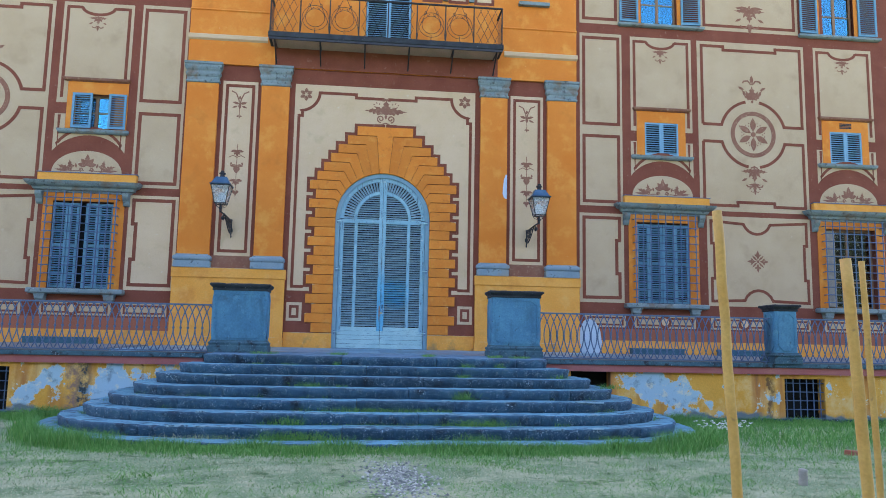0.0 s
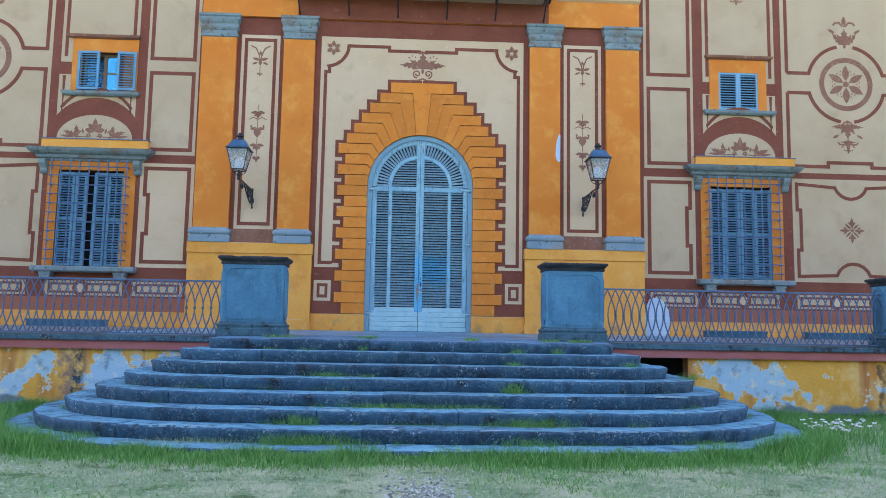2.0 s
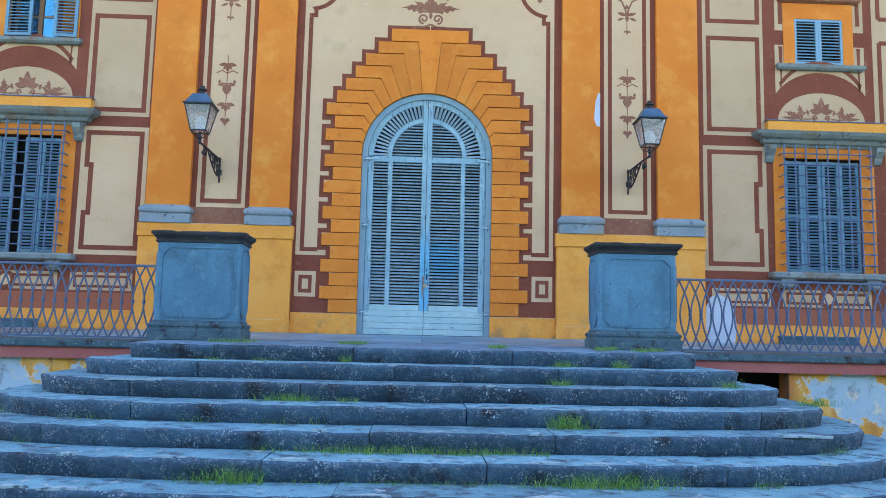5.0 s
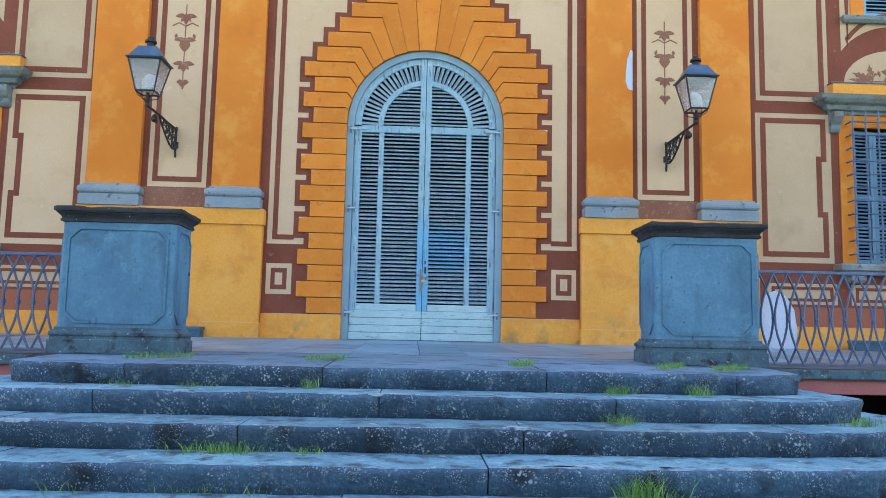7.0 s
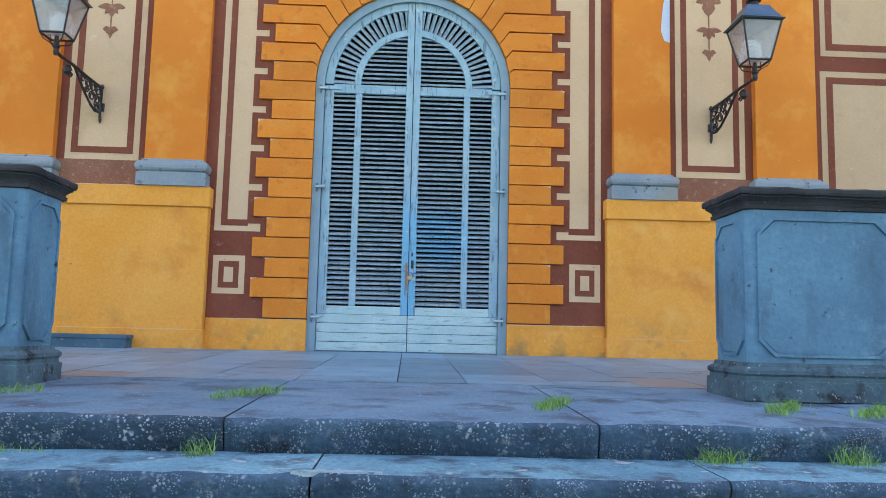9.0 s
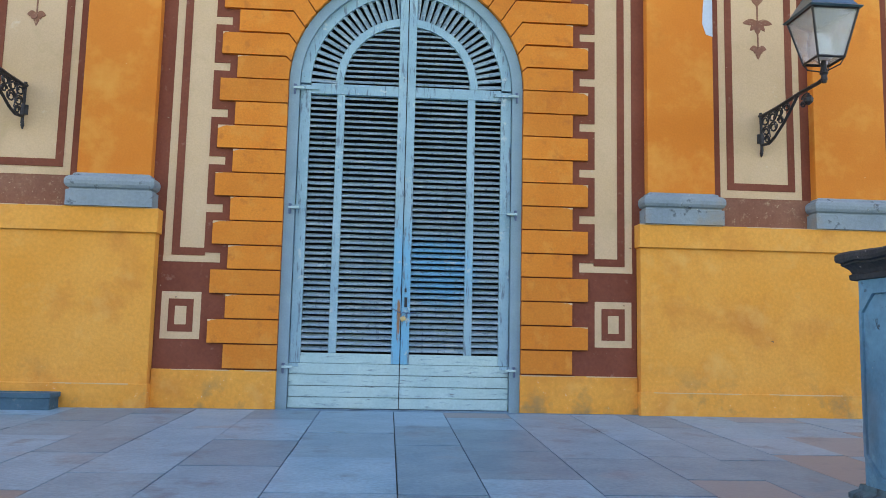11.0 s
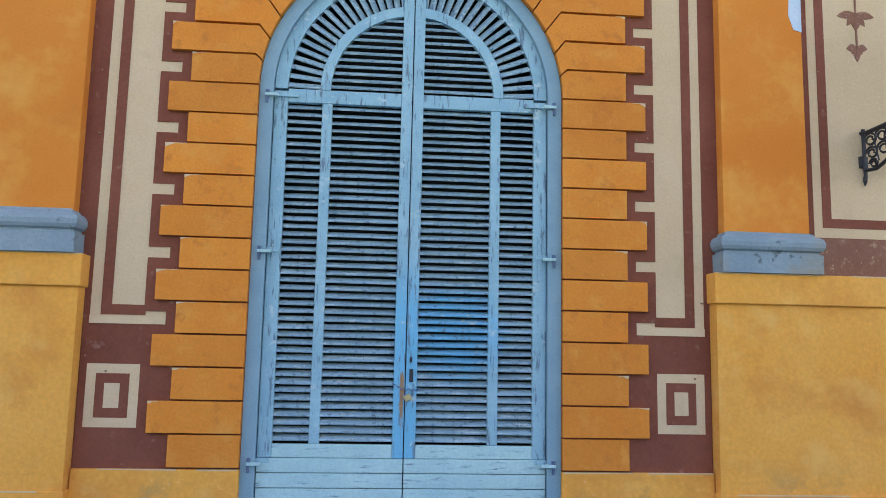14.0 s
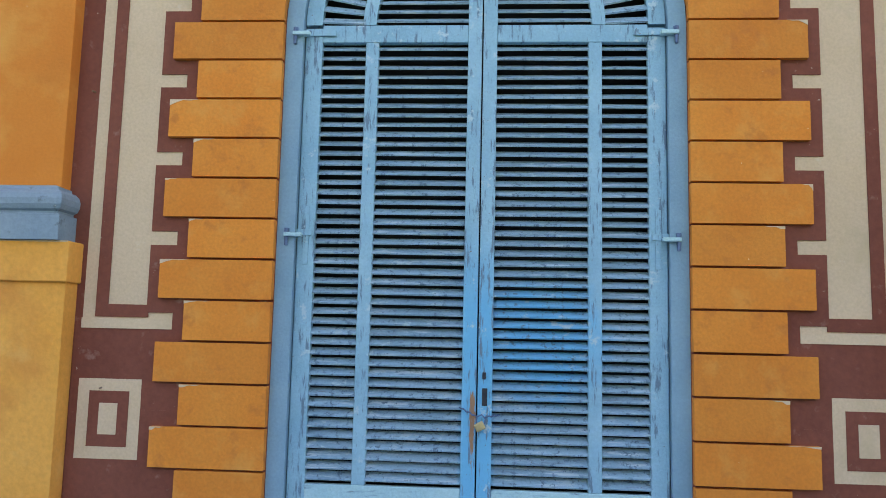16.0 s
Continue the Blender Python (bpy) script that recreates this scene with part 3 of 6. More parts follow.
def six_petals(bm, x, z, r, w, turn=0):
    for i in range(6):
        leaf(bm, x + 0.16 * r * math.cos(radians(turn + 60 * i)), z + 0.16 * r * math.sin(radians(turn + 60 * i)), turn + 60 * i, 0.84 * r, w)


def scroll(bm, x, z, r, k, w=0.025):
    stroke(bm, [(x + k * r * (1 - 0.75 * i / 14) * math.cos(radians(-90 + 34 * i)), z + r * (1 - 0.75 * i / 14) * math.sin(radians(-90 + 34 * i))) for i in range(15)], w, -0.008)

# ---- the house ----
TERR = 1.344        # floor level at the door
SLOPE = 0.0236      # the terrace falls towards the garden


def floor_z(y):
    return TERR + SLOPE * y


WIN = (7.45, 12.75)  # window axes right of the door
LEFT = -7.38         # window axis left of it
OPENINGS = [(-1.2, 1.2, 1.30, 4.63)]
for cx in (LEFT, WIN[0], WIN[1]):
    OPENINGS += [(cx - 0.72, cx + 0.72, 2.66, 4.82), (cx - 0.47, cx + 0.47, 6.66, 7.56), (cx - 0.52, cx + 0.52, 10.36, 12.2)]
OPENINGS += [(-0.6, 0.6, 9.22, 11.9), (-1.2, 1.2, 4.63, 5.85)]


def pierced_wall(x0, x1, z0, z1, y0, y1, holes):
    """A wall between y0 and y1 with rectangular openings right through it."""
    bm = bmesh.new()
    xs = sorted({x0, x1, *[v for h in holes for v in h[:2]]})
    zs = sorted({z0, z1, *[v for h in holes for v in h[2:]]})
    def solid(i, j):
        if not (0 <= i < len(xs) - 1 and 0 <= j < len(zs) - 1):
            return False
        mx, mz = (xs[i] + xs[i + 1]) / 2, (zs[j] + zs[j + 1]) / 2
        return not any(h[0] < mx < h[1] and h[2] < mz < h[3] for h in holes)
    def quad(*p):
        bm.faces.new([bm.verts.new(q) for q in p])
    for i in range(len(xs) - 1):
        for j in range(len(zs) - 1):
            if not solid(i, j):
                continue
            a, b, c, d = xs[i], xs[i + 1], zs[j], zs[j + 1]
            quad((a, y0, c), (b, y0, c), (b, y0, d), (a, y0, d))
            quad((b, y1, c), (a, y1, c), (a, y1, d), (b, y1, d))
            if not solid(i - 1, j): quad((a, y1, c), (a, y0, c), (a, y0, d), (a, y1, d))
            if not solid(i + 1, j): quad((b, y0, c), (b, y1, c), (b, y1, d), (b, y0, d))
            if not solid(i, j - 1): quad((a, y1, c), (b, y1, c), (b, y0, c), (a, y0, c))
            if not solid(i, j + 1): quad((a, y0, d), (b, y0, d), (b, y1, d), (a, y1, d))
    bmesh.ops.remove_doubles(bm, verts=bm.verts, dist=1e-5)
    return bm


wall = part("wall_north", pierced_wall(-17, 17, -0.3, 14.5, 0.0, 0.45, OPENINGS), "brown")
tagged(wall, "villa facade painted with brown bands and cream panels", "wall", kind="structure")
for nm, b in (("wall_west", (-17, -16.6, 0.45, 12, -0.3, 14.5)), ("wall_east", (16.6, 17, 0.45, 12, -0.3, 14.5)), ("wall_south", (-17, 17, 12, 12.4, -0.3, 14.5))):
    tagged(part(nm, box(bmesh.new(), *b), "yellow"), "plain ochre plaster side of the villa", "wall", kind="structure")
tagged(part("ceiling", box(bmesh.new(), -16.6, 16.6, 0.45, 12, 8.3, 8.5), "cream"), "plain plaster ceiling inside the villa", "ceiling", kind="structure")
tagged(part("floor", box(bmesh.new(), -16.6, 16.6, 0.45, 12, 1.1, 1.33), "dark"), "dark floor inside the villa", "floor", kind="structure")
bm = bmesh.new()
box(bm, -17.9, 17.9, -0.9, 13.3, 14.5, 14.75)
vs = [bm.verts.new(p) for p in ((-17.9, -0.9, 14.75), (17.9, -0.9, 14.75), (17.9, 13.3, 14.75), (-17.9, 13.3, 14.75), (-12, 6.2, 17), (12, 6.2, 17))]
for q in ((0, 1, 5, 4), (2, 3, 4, 5), (1, 2, 5), (3, 0, 4)):
    bm.faces.new([vs[i] for i in q])
tagged(part("roof", bm, "roof"), "terracotta hipped roof of the villa", "roof", kind="structure")


def painted(name, material, shapes, y, label=""):
    """Painted fields lying on the wall; shapes are outlines in x and z."""
    bm = bmesh.new()
    for s in shapes:
        prism(bm, s, y, 0.012)
    return part(name, bm, material, wall, label)


def rect(a, b, c, d):
    return [(a, c), (b, c), (b, d), (a, d)]


def flip(pts, k):
    return [(k * x + (0.07 if k < 0 and x > 5.1 else 0.0), z) for x, z in pts]


def field(pts, border, w=0.085, ornament=None):
    """One cream field with its brown border and ornament."""
    side_bay = abs(pts[0][0][0]) > 5.1
    p = painted("painted_panel", "tan" if side_bay else "cream", pts, -0.004)
    bm = bmesh.new()
    for line, closed in border:
        stroke(bm, line, w, -0.008, 0.012, closed)
    b = part("painted_border", bm, "brown", p)
    if ornament:
        bm = bmesh.new()
        ornament(bm)
        part("painted_ornament", bm, "faded", p)
    return p


for k in (-1, 1):
    # tall narrow fields beside the pilasters
    field([flip(rect(5.19, 6.36, 5.22, 10.0), k)], [(flip(rect(5.30, 6.26, 7.46, 9.87), k), True), (flip(rect(5.30, 6.25, 5.34, 7.12), k), True)])
    field([flip(rect(5.17, 6.37, 2.66, 5.02), k)],
          [(flip([(5.29, 2.79), (6.25, 2.79), (6.25, 3.42), (6.17, 3.42), (6.17, 4.30), (6.25, 4.30), (6.25, 4.90), (5.29, 4.90)], k), True)])
    # upper floor
    field([flip(rect(5.19, 6.30, 10.28, 14.2), k)], [(flip(rect(5.30, 6.2, 10.42, 14.0), k), True)])


def window_column(cx):
    """The painted fields round one window axis."""
    def over(bm):
        fan_ornament(bm, cx, 9.60, 0.62, True)
    top = arc(cx, 9.86, 0.40, 190, 350, 10, 0.20)
    field([rect(cx - 0.85, cx - 0.60, 7.32, 7.86), rect(cx + 0.60, cx + 0.88, 7.32, 7.86), rect(cx - 0.85, cx + 0.88, 7.86, 9.97)],
          [([(cx - 0.74, 7.45), (cx - 0.74, 9.84), (cx - 0.42, 9.84), *top, (cx + 0.42, 9.84), (cx + 0.77, 9.84), (cx + 0.77, 7.45)], False)], 0.075, over)
    outer = arc(cx + 0.01, 5.52, 1.05, 146, 34, 16, 0.98)
    field([[outer[i], outer[i + 1], (outer[i + 1][0], 6.6), (outer[i][0], 6.6)] for i in range(len(outer) - 1)] + [rect(cx - 0.86, cx - 0.60, 6.6, 7.03), rect(cx + 0.60, cx + 0.88, 6.6, 7.03)],
          [([(cx - 0.75, 7.0), (cx - 0.75, 6.22), *arc(cx + 0.01, 5.52, 1.0, 140, 40, 14, 1.17), (cx + 0.77, 6.22), (cx + 0.77, 7.0)], False)], 0.07)
    def tuft(bm):
        for i, a in enumerate((90, 50, 130, 10, 170)):
            leaf(bm, cx + 0.01, 5.72, a, 0.30 if i == 0 else 0.23, 0.12)
        for s in (-1, 1):
            scroll(bm, cx + s * 0.12, 5.62, 0.05, s)
            stroke(bm, arc(cx + s * 0.34, 5.72, 0.15, -100, -20 if s > 0 else -160, 6), 0.022, -0.008)
            stroke(bm, [(cx + s * 0.06, 5.60), (cx + s * 0.30, 5.585), (cx + s * 0.70, 5.60)], 0.02, -0.008)
            leaf(bm, cx + s * 0.24, 5.66, 90 - s * 15, 0.12, 0.05)
            leaf(bm, cx + s * 0.28, 5.70, 90 - s * 80, 0.07, 0.04)
            lobed(bm, cx + s * 0.36, 5.60, 90 - s * 22, 0.27, 0.14, s * 0.2)
            lobed(bm, cx + s * 0.40, 5.60, 90 - s * 62, 0.32, 0.14, -s * 0.1)
            leaf(bm, cx + s * 0.42, 5.58, 90 - s * 84, 0.34, 0.06)
    field([arc(cx + 0.01, 5.54, 0.84, 0, 180, 20, 0.56)], [], 0.07, tuft)


for cx in (LEFT, WIN[0], WIN[1]):
    window_column(cx)


def wide_field(k, cx):
    """The wide field with its rosette between two window axes."""
    cz, r = 7.37, 0.93
    lo = math.degrees(math.asin(0.24 / r))
    upper = [(cx - 1.43, cz + 0.24), (cx - 1.43, 9.84), (cx - 0.8, 9.84), (cx - 0.8, 9.74), (cx + 0.72, 9.74), (cx + 0.72, 9.84), (cx + 1.43, 9.84), (cx + 1.43, cz + 0.24), *arc(cx, cz, r, lo, 78, 9)]
    upper2 = arc(cx, cz, r, 102, 180 - lo, 9) + [(cx - 1.43, cz + 0.24)]
    lower = [(cx - 1.43, cz - 0.24), (cx - 1.43, 5.36), (cx - 0.5, 5.36), (cx - 0.5, 5.46), (cx + 0.55, 5.46), (cx + 0.55, 5.36), (cx + 1.43, 5.36), (cx + 1.43, cz - 0.24), *arc(cx, cz, r, -lo, -80, 9)]
    lower2 = arc(cx, cz, r, -100, -180 + lo, 9) + [(cx - 1.43, cz - 0.24)]
    def orn(bm):
        stroke(bm, arc(cx, cz, 0.59, 0, 350, 35), 0.115, -0.008, 0.012, True)
        six_petals(bm, cx, cz, 0.47, 0.165, 30)
        dot(bm, cx, cz, 0.07)
        for i in range(6):
            for q in (-9, 0, 9):
                dot(bm, cx + (0.33 if q else 0.27) * math.cos(radians(60 * i + q)), cz + (0.33 if q else 0.27) * math.sin(radians(60 * i + q)), 0.016)
        fan_ornament(bm, cx, cz + 0.98, 1.15)
        fan_ornament(bm, cx, cz - 0.98, 1.05, True)
        stroke(bm, [(cx - 0.10, cz - 0.95), (cx, cz - 0.90), (cx + 0.10, cz - 0.95)], 0.04, -0.008)
        fan_ornament(bm, cx, cz - 1.38, 0.5, True)
    field([rect(cx - 1.56, cx + 1.55, 5.20, 9.97)], [(upper, False), (upper2, False), (lower, False), (lower2, False)], 0.08, orn)
    x0, x1 = cx - 1.28, cx + 1.42
    mx = (x0 + x1) / 2 - 0.06
    bite_t = arc(mx, 5.0, 0.40, 200, 340, 8)
    bite_b = arc(mx, 2.66, 0.42, 20, 160, 8)
    line = [(x0, 2.77), (x0, 3.38), (x0 + 0.08, 3.38), (x0 + 0.08, 4.32), (x0, 4.32), (x0, 4.93), *bite_t, (x1, 4.93), (x1, 4.32), (x1 - 0.08, 4.32), (x1 - 0.08, 3.38), (x1, 3.38), (x1, 2.77), *bite_b]
    def small(bm):
        for i in range(4):
            ca, sa = math.cos(radians(90 * i)), math.sin(radians(90 * i))
            leaf(bm, mx + 0.05 * ca, 3.86 + 0.05 * sa, 90 * i, 0.25, 0.085)
            for q in (-1, 1):
                leaf(bm, mx + 0.13 * ca, 3.86 + 0.13 * sa, 90 * i + q * 55, 0.11, 0.05)
            leaf(bm, mx + 0.02 * (ca - sa), 3.86 + 0.02 * (ca + sa), 45 + 90 * i, 0.20, 0.05)
        dot(bm, mx, 3.86, 0.035)
    field([rect(x0 - 0.11, x1 + 0.11, 2.64, 5.06)], [(line, True)], 0.075, small)
    def high(bm):
        fan_ornament(bm, cx, 10.98, 1.2, True)
        for s in (-1, 1):
            leaf(bm, cx, 11.0, 90 - 90 * s, 0.4, 0.1)
    field([rect(cx - 1.45, cx + 1.42, 10.30, 14.2)], [(rect(cx - 1.33, cx + 1.30, 10.44, 14.0), True)], 0.08, high)


wide_field(1, 10.06)
wide_field(-1, -9.98)

# dado along the terrace: brick-red band, ochre foot, cream boxes
for k in (-1, 1):
    painted("dado_band", "brick_red", [flip(rect(5.16, 16.9, 1.68, 1.98), k)], -0.006)
    painted("dado_foot", "yellow", [flip(rect(5.16, 16.9, 1.15, 1.68), k)], -0.012)
    for a, b in ((5.30, 6.40), (6.62, 8.30), (8.72, 11.5), (11.9, 13.6)):
        if k < 0 and a > 11:
            continue
        field([flip(rect(a, b, 2.02, 2.34), k)], [(flip(rect(a + 0.09, b - 0.09, 2.09, 2.27), k), True)], 0.045)
        if b - a > 1.5:
            n = 1 if b - a < 2 else 2
            for i in range(n):
                x = a + (b - a) * (i + 1) / (n + 1)
                painted("painted_roundel", "brown", [arc(k * x, 2.18, 0.17, 0, 340, 17)], -0.012)
                painted("painted_roundel", "cream", [arc(k * x, 2.18, 0.10, 0, 340, 17)], -0.016)

# ---- centre bay ----
bm = bmesh.new()
for a, b, c, d in ((-5.08, -0.6, 8.52, 14.4), (0.6, 5.08, 8.52, 14.4), (-0.6, 0.6, 8.52, 9.22), (-0.6, 0.6, 11.9, 14.4)):
    prism(bm, rect(a, b, c, d), -0.07, 0.0)
bmesh.ops.remove_doubles(bm, verts=bm.verts, dist=1e-5)
upper_wall = part("upper_plaster", bm, "orange", wall, "orange plaster above the pilasters")
part("painted_frieze", prism(bmesh.new(), rect(-2.9, 2.93, 8.52, 9.05), -0.076, -0.07), "brown", wall, "worn brown frieze under the balcony")
for k in (-1, 1):
    a, b = sorted((k * 3.1, k * 5.1))
    part("string_course", profile_run(bmesh.new(), [(0.07, 9.14), (0.13, 9.18), (0.15, 9.27), (0.07, 9.31)], a, b, returns=False), "cream", wall)
    a, b = sorted((k * 3.05, k * 5.09))
    part("string_course", profile_run(bmesh.new(), [(0.07, 9.93), (0.10, 9.96), (0.07, 10.0)], a, b, returns=False), "orange", wall)
# brown-framed fields and grey pilaster feet beside the balcony door
for k in (-1, 1):
    for x in (1.15, 1.85, 2.55):
        part("painted_panel", prism(bmesh.new(), rect(k * x - 0.27, k * x + 0.27, 10.55, 12.0), -0.074, -0.07), "brown", wall)
        part("painted_panel", prism(bmesh.new(), rect(k * x - 0.19, k * x + 0.19, 10.63, 12.0), -0.078, -0.07), "cream", wall)
    for x in (1.5, 2.2):
        part("pilaster_foot", box(bmesh.new(), k * x - 0.07, k * x + 0.07, -0.14, -0.07, 10.6, 12.0), "stone", wall)
    part("window_sill", box(bmesh.new(), k * 3.9 - 0.42, k * 3.9 + 0.42, -0.2, -0.05, 10.60, 10.7, 0.01), "stone", wall)


rnd_edge = random.Random(17)


def pilaster(x0, x1):
    p = part("pilaster", box(bmesh.new(), x0, x1, -0.10, 0.02, 3.50, 8.02, 0.006), "orange", wall)
    part("capital", profile_run(bmesh.new(), [(0.105, 7.99), (0.13, 8.01), (0.13, 8.05), (0.11, 8.06), (0.11, 8.15), (0.125, 8.16), (0.145, 8.21), (0.145, 8.25), (0.13, 8.26), (0.13, 8.30), (0.155, 8.34), (0.175, 8.40), (0.175, 8.44), (0.16, 8.45), (0.185, 8.48), (0.185, 8.53), (0.1, 8.54)], x0 + 0.10, x1 - 0.10), "stone", p, "blue-grey stone capital with fluted mouldings")
    part("pilaster_base", profile_run(bmesh.new(), [(0.19, 3.258), (0.19, 3.408), (0.168, 3.416), (0.168, 3.428), (0.19, 3.440), (0.204, 3.466), (0.206, 3.50), (0.196, 3.53), (0.172, 3.55), (0.15, 3.557), (0.146, 3.575), (0.115, 3.59)], x0 + 0.135, x1 - 0.135), "base_paint", p, "blue-grey painted stone base, chipped")


for k in (-1, 1):
    for a, b in ((2.49, 3.20), (4.28, 5.06)):
        pilaster(*sorted((k * a, k * b)))
    a, b = sorted((k * 2.40, k * 5.13))
    p = part("plinth", box(bmesh.new(), a, b, -0.13, 0.02, 1.15, 3.015), "yellow", wall)
    part("plinth_cap", box(bmesh.new(), a - 0.02, b + 0.02, -0.16, 0.02, 3.015, 3.255, 0.008), "yellow", p)
    part("plinth_foot", box(bmesh.new(), a - 0.015, b + 0.015, -0.15, 0.02, 1.15, 1.57, 0.008), "yellow", p)
    a, b = sorted((k * 1.2, k * 2.39))
    part("skirting", box(bmesh.new(), a, b, -0.045, 0.02, 1.2, 1.71, 0.006), "yellow", wall)
    # Cream strips: chipped plaster, plus the light a ledge catches, as colour.
    for lo, hi, y, z in ((2.385, 5.145, -0.1515, 1.5665), (1.21, 2.385, -0.0465, 1.707), (2.39, 5.14, -0.1615, 3.2515)):
        bm = bmesh.new()
        u = lo
        while u < hi - 0.1:
            w = rnd_edge.uniform(0.05, 0.30)
            if rnd_edge.random() < 0.75:
                x0, x1 = sorted((k * u, k * min(hi, u + w)))
                box(bm, x0, x1, y, y + 0.012, z - rnd_edge.uniform(0.001, 0.006), z + 0.0045)
            u += w
        tagged(part("worn_edge", bm, "cream", wall, "pale chipped ledge edge with a painted highlight"), kind="stuff")
    # narrow field between the pilasters with its hanging ornament
    c = k * 3.74
    def pendant(bm, c=c):
        leaf(bm, c, 7.62, 90, 0.10, 0.06)
        for s in (-1, 1):
            stroke(bm, [(c, 7.45), (c + s * 0.03, 7.62), (c + s * 0.10, 7.78), (c + s * 0.22, 7.84)], 0.03, -0.008)
            leaf(bm, c, 7.50, 90 - s * 75, 0.19, 0.07)
            leaf(bm, c + s * 0.05, 7.45, 90 - s * 110, 0.15, 0.05)
        leaf(bm, c, 7.52, -90, 0.15, 0.08)
        stroke(bm, [(c, 7.45), (c, 7.12)], 0.014, -0.008)
        for s in (-60, 0, 60):
            leaf(bm, c, 7.20, -90 + s, 0.08, 0.035)
        stroke(bm, [(c, 6.45), (c, 5.12)], 0.014, -0.008)
        for z, s in ((6.28, 1.0), (5.90, 1.0), (5.52, 1.0), (5.22, 0.55)):
            for q in (-1, 1):
                leaf(bm, c, z, 90 - q * 100, 0.17 * s, 0.07)
                leaf(bm, c, z, 90 - q * 145, 0.14 * s, 0.06)
            leaf(bm, c, z, -90, 0.16 if z > 5.3 else 0.13, 0.08 if z > 5.3 else 0.055)
        for q in (-1, 1):
            stroke(bm, [(c, 6.10), (c + q * 0.10, 6.15), (c + q * 0.20, 6.10)], 0.018, -0.008)
            leaf(bm, c + q * 0.13, 5.98, -90 + q * 10, 0.09, 0.05)
        leaf(bm, c, 5.92, -90, 0.24, 0.17)
    painted("faded_strip", "faded", [rect(c - 0.54, c + 0.54, 3.26, 3.575)], -0.006, "rubbed brick-brown strip between the pilaster bases")
    field([rect(c - 0.44, c + 0.44, 3.58, 8.10)], [(rect(c - 0.33, c + 0.33, 3.70, 7.98), True)], 0.075, pendant)

# ---- the painted field round the door ----
PITCH, Z0, ROWS_N = 0.2425, 1.72, 22


def row_width(i):
    if i <= 15:
        return 1.72 if i % 2 == 0 else 1.88
    return (1.70, 1.54, 1.37, 1.19, 0.96, 0.72)[i - 16]


def corner(k):
    return flip([(1.95, 2.86), (2.235, 2.86), (2.235, 7.28), (2.15, 7.28), (2.15, 7.40)] + arc(2.235, 7.93, 0.52, 262, 190, 8) + [(1.72, 7.91), (0.78, 7.91), (0.78, 7.82), (0.05, 7.82)], k)


def door_ornament(bm):
    for k in (-1, 1):
        six_petals(bm, k * 2.07, 7.85, 0.175, 0.10, 30)
        scroll(bm, k * 0.13, 7.29, 0.10, k, 0.032)
        stroke(bm, [(0, 7.18), (k * 0.12, 7.13), (k * 0.27, 7.13), (k * 0.32, 7.08)], 0.035, -0.008)
        stroke(bm, [(0, 7.82), (k * 0.05, 7.79), (k * 0.12, 7.79)], 0.05, -0.008)
        for j in range(3):
            leaf(bm, k * (0.17 + 0.06 * j), 7.66 + 0.03 * (j % 2), 90 - k * 35 * j, 0.055, 0.03)
    lobed(bm, 0, 7.40, 90, 0.42, 0.24)
    leaf(bm, 0, 7.42, -90, 0.14, 0.07)
    for k in (-1, 1):
        lobed(bm, k * 0.02, 7.41, 90 - k * 40, 0.36, 0.17, -k * 0.25)
        lobed(bm, k * 0.08, 7.42, 90 - k * 58, 0.44, 0.20, -k * 0.42)
        leaf(bm, k * 0.03, 7.43, 90 - k * 22, 0.22, 0.06)


door_field = field([rect(-2.35, -1.22, 2.755, 8.12), rect(1.22, 2.35, 2.755, 8.12), rect(-1.22, 1.22, 6.2, 8.12)], [(corner(1), False), (corner(-1), False)], 0.075, door_ornament)
off = 0.08
outline = []
for i in range(ROWS_N):
    w = row_width(i) + off
    lo, hi = Z0 + PITCH * i, Z0 + PITCH * (i + 1)
    up = row_width(i + 1) if i + 1 < ROWS_N else 0
    dn = row_width(i - 1) if i else 9
    lo += 0 if not i else (off if dn > row_width(i) else -off)
    hi -= off if up > row_width(i) else -off
    arch = 1.205 if lo < 4.63 else math.sqrt(max(0.0, 1.205 ** 2 - (lo - 4.63) ** 2))
    outline += [rect(arch + 0.01, w, lo, hi), rect(-w, -arch - 0.01, lo, hi)]
painted("quoin_outline", "brown", outline, -0.012)
for k in (-1, 1):
    painted("painted_square", "brown", [flip(rect(1.21, 2.39, 1.71, 2.755), k)], -0.009)
    painted("painted_square", "cream", [flip(rect(1.96, 2.34, 2.0, 2.46), k)], -0.012)
    painted("painted_square", "brown", [flip(rect(2.03, 2.27, 2.07, 2.39), k)], -0.015)
    painted("painted_square", "cream", [flip(rect(2.095, 2.205, 2.14, 2.32), k)], -0.018)

    painted("panel_foot", "cream", [flip(rect(1.80, 2.35, 2.755, 2.815), k)], -0.0165)

# quoins and voussoirs, each a piece of its own
AC, AR = 4.63, 1.205
KNEE = {13: 0.05, 14: 0.08, 15: 0.12, 16: 0.16, 17: 0.20, 18: 0.22, 19: 0.21, 20: 0.17, 21: 0.09}


def joint(i):
    """Points of the joint under row i, from outside to the arch."""
    z = Z0 + PITCH * i
    if i <= 12:
        return [(AR, z)]
    th = 84 * (i - 12) / 9
    ax, az = AR * math.cos(radians(th)), AC + AR * math.sin(radians(th))
    return [(ax + KNEE[i], z), (ax, az)]


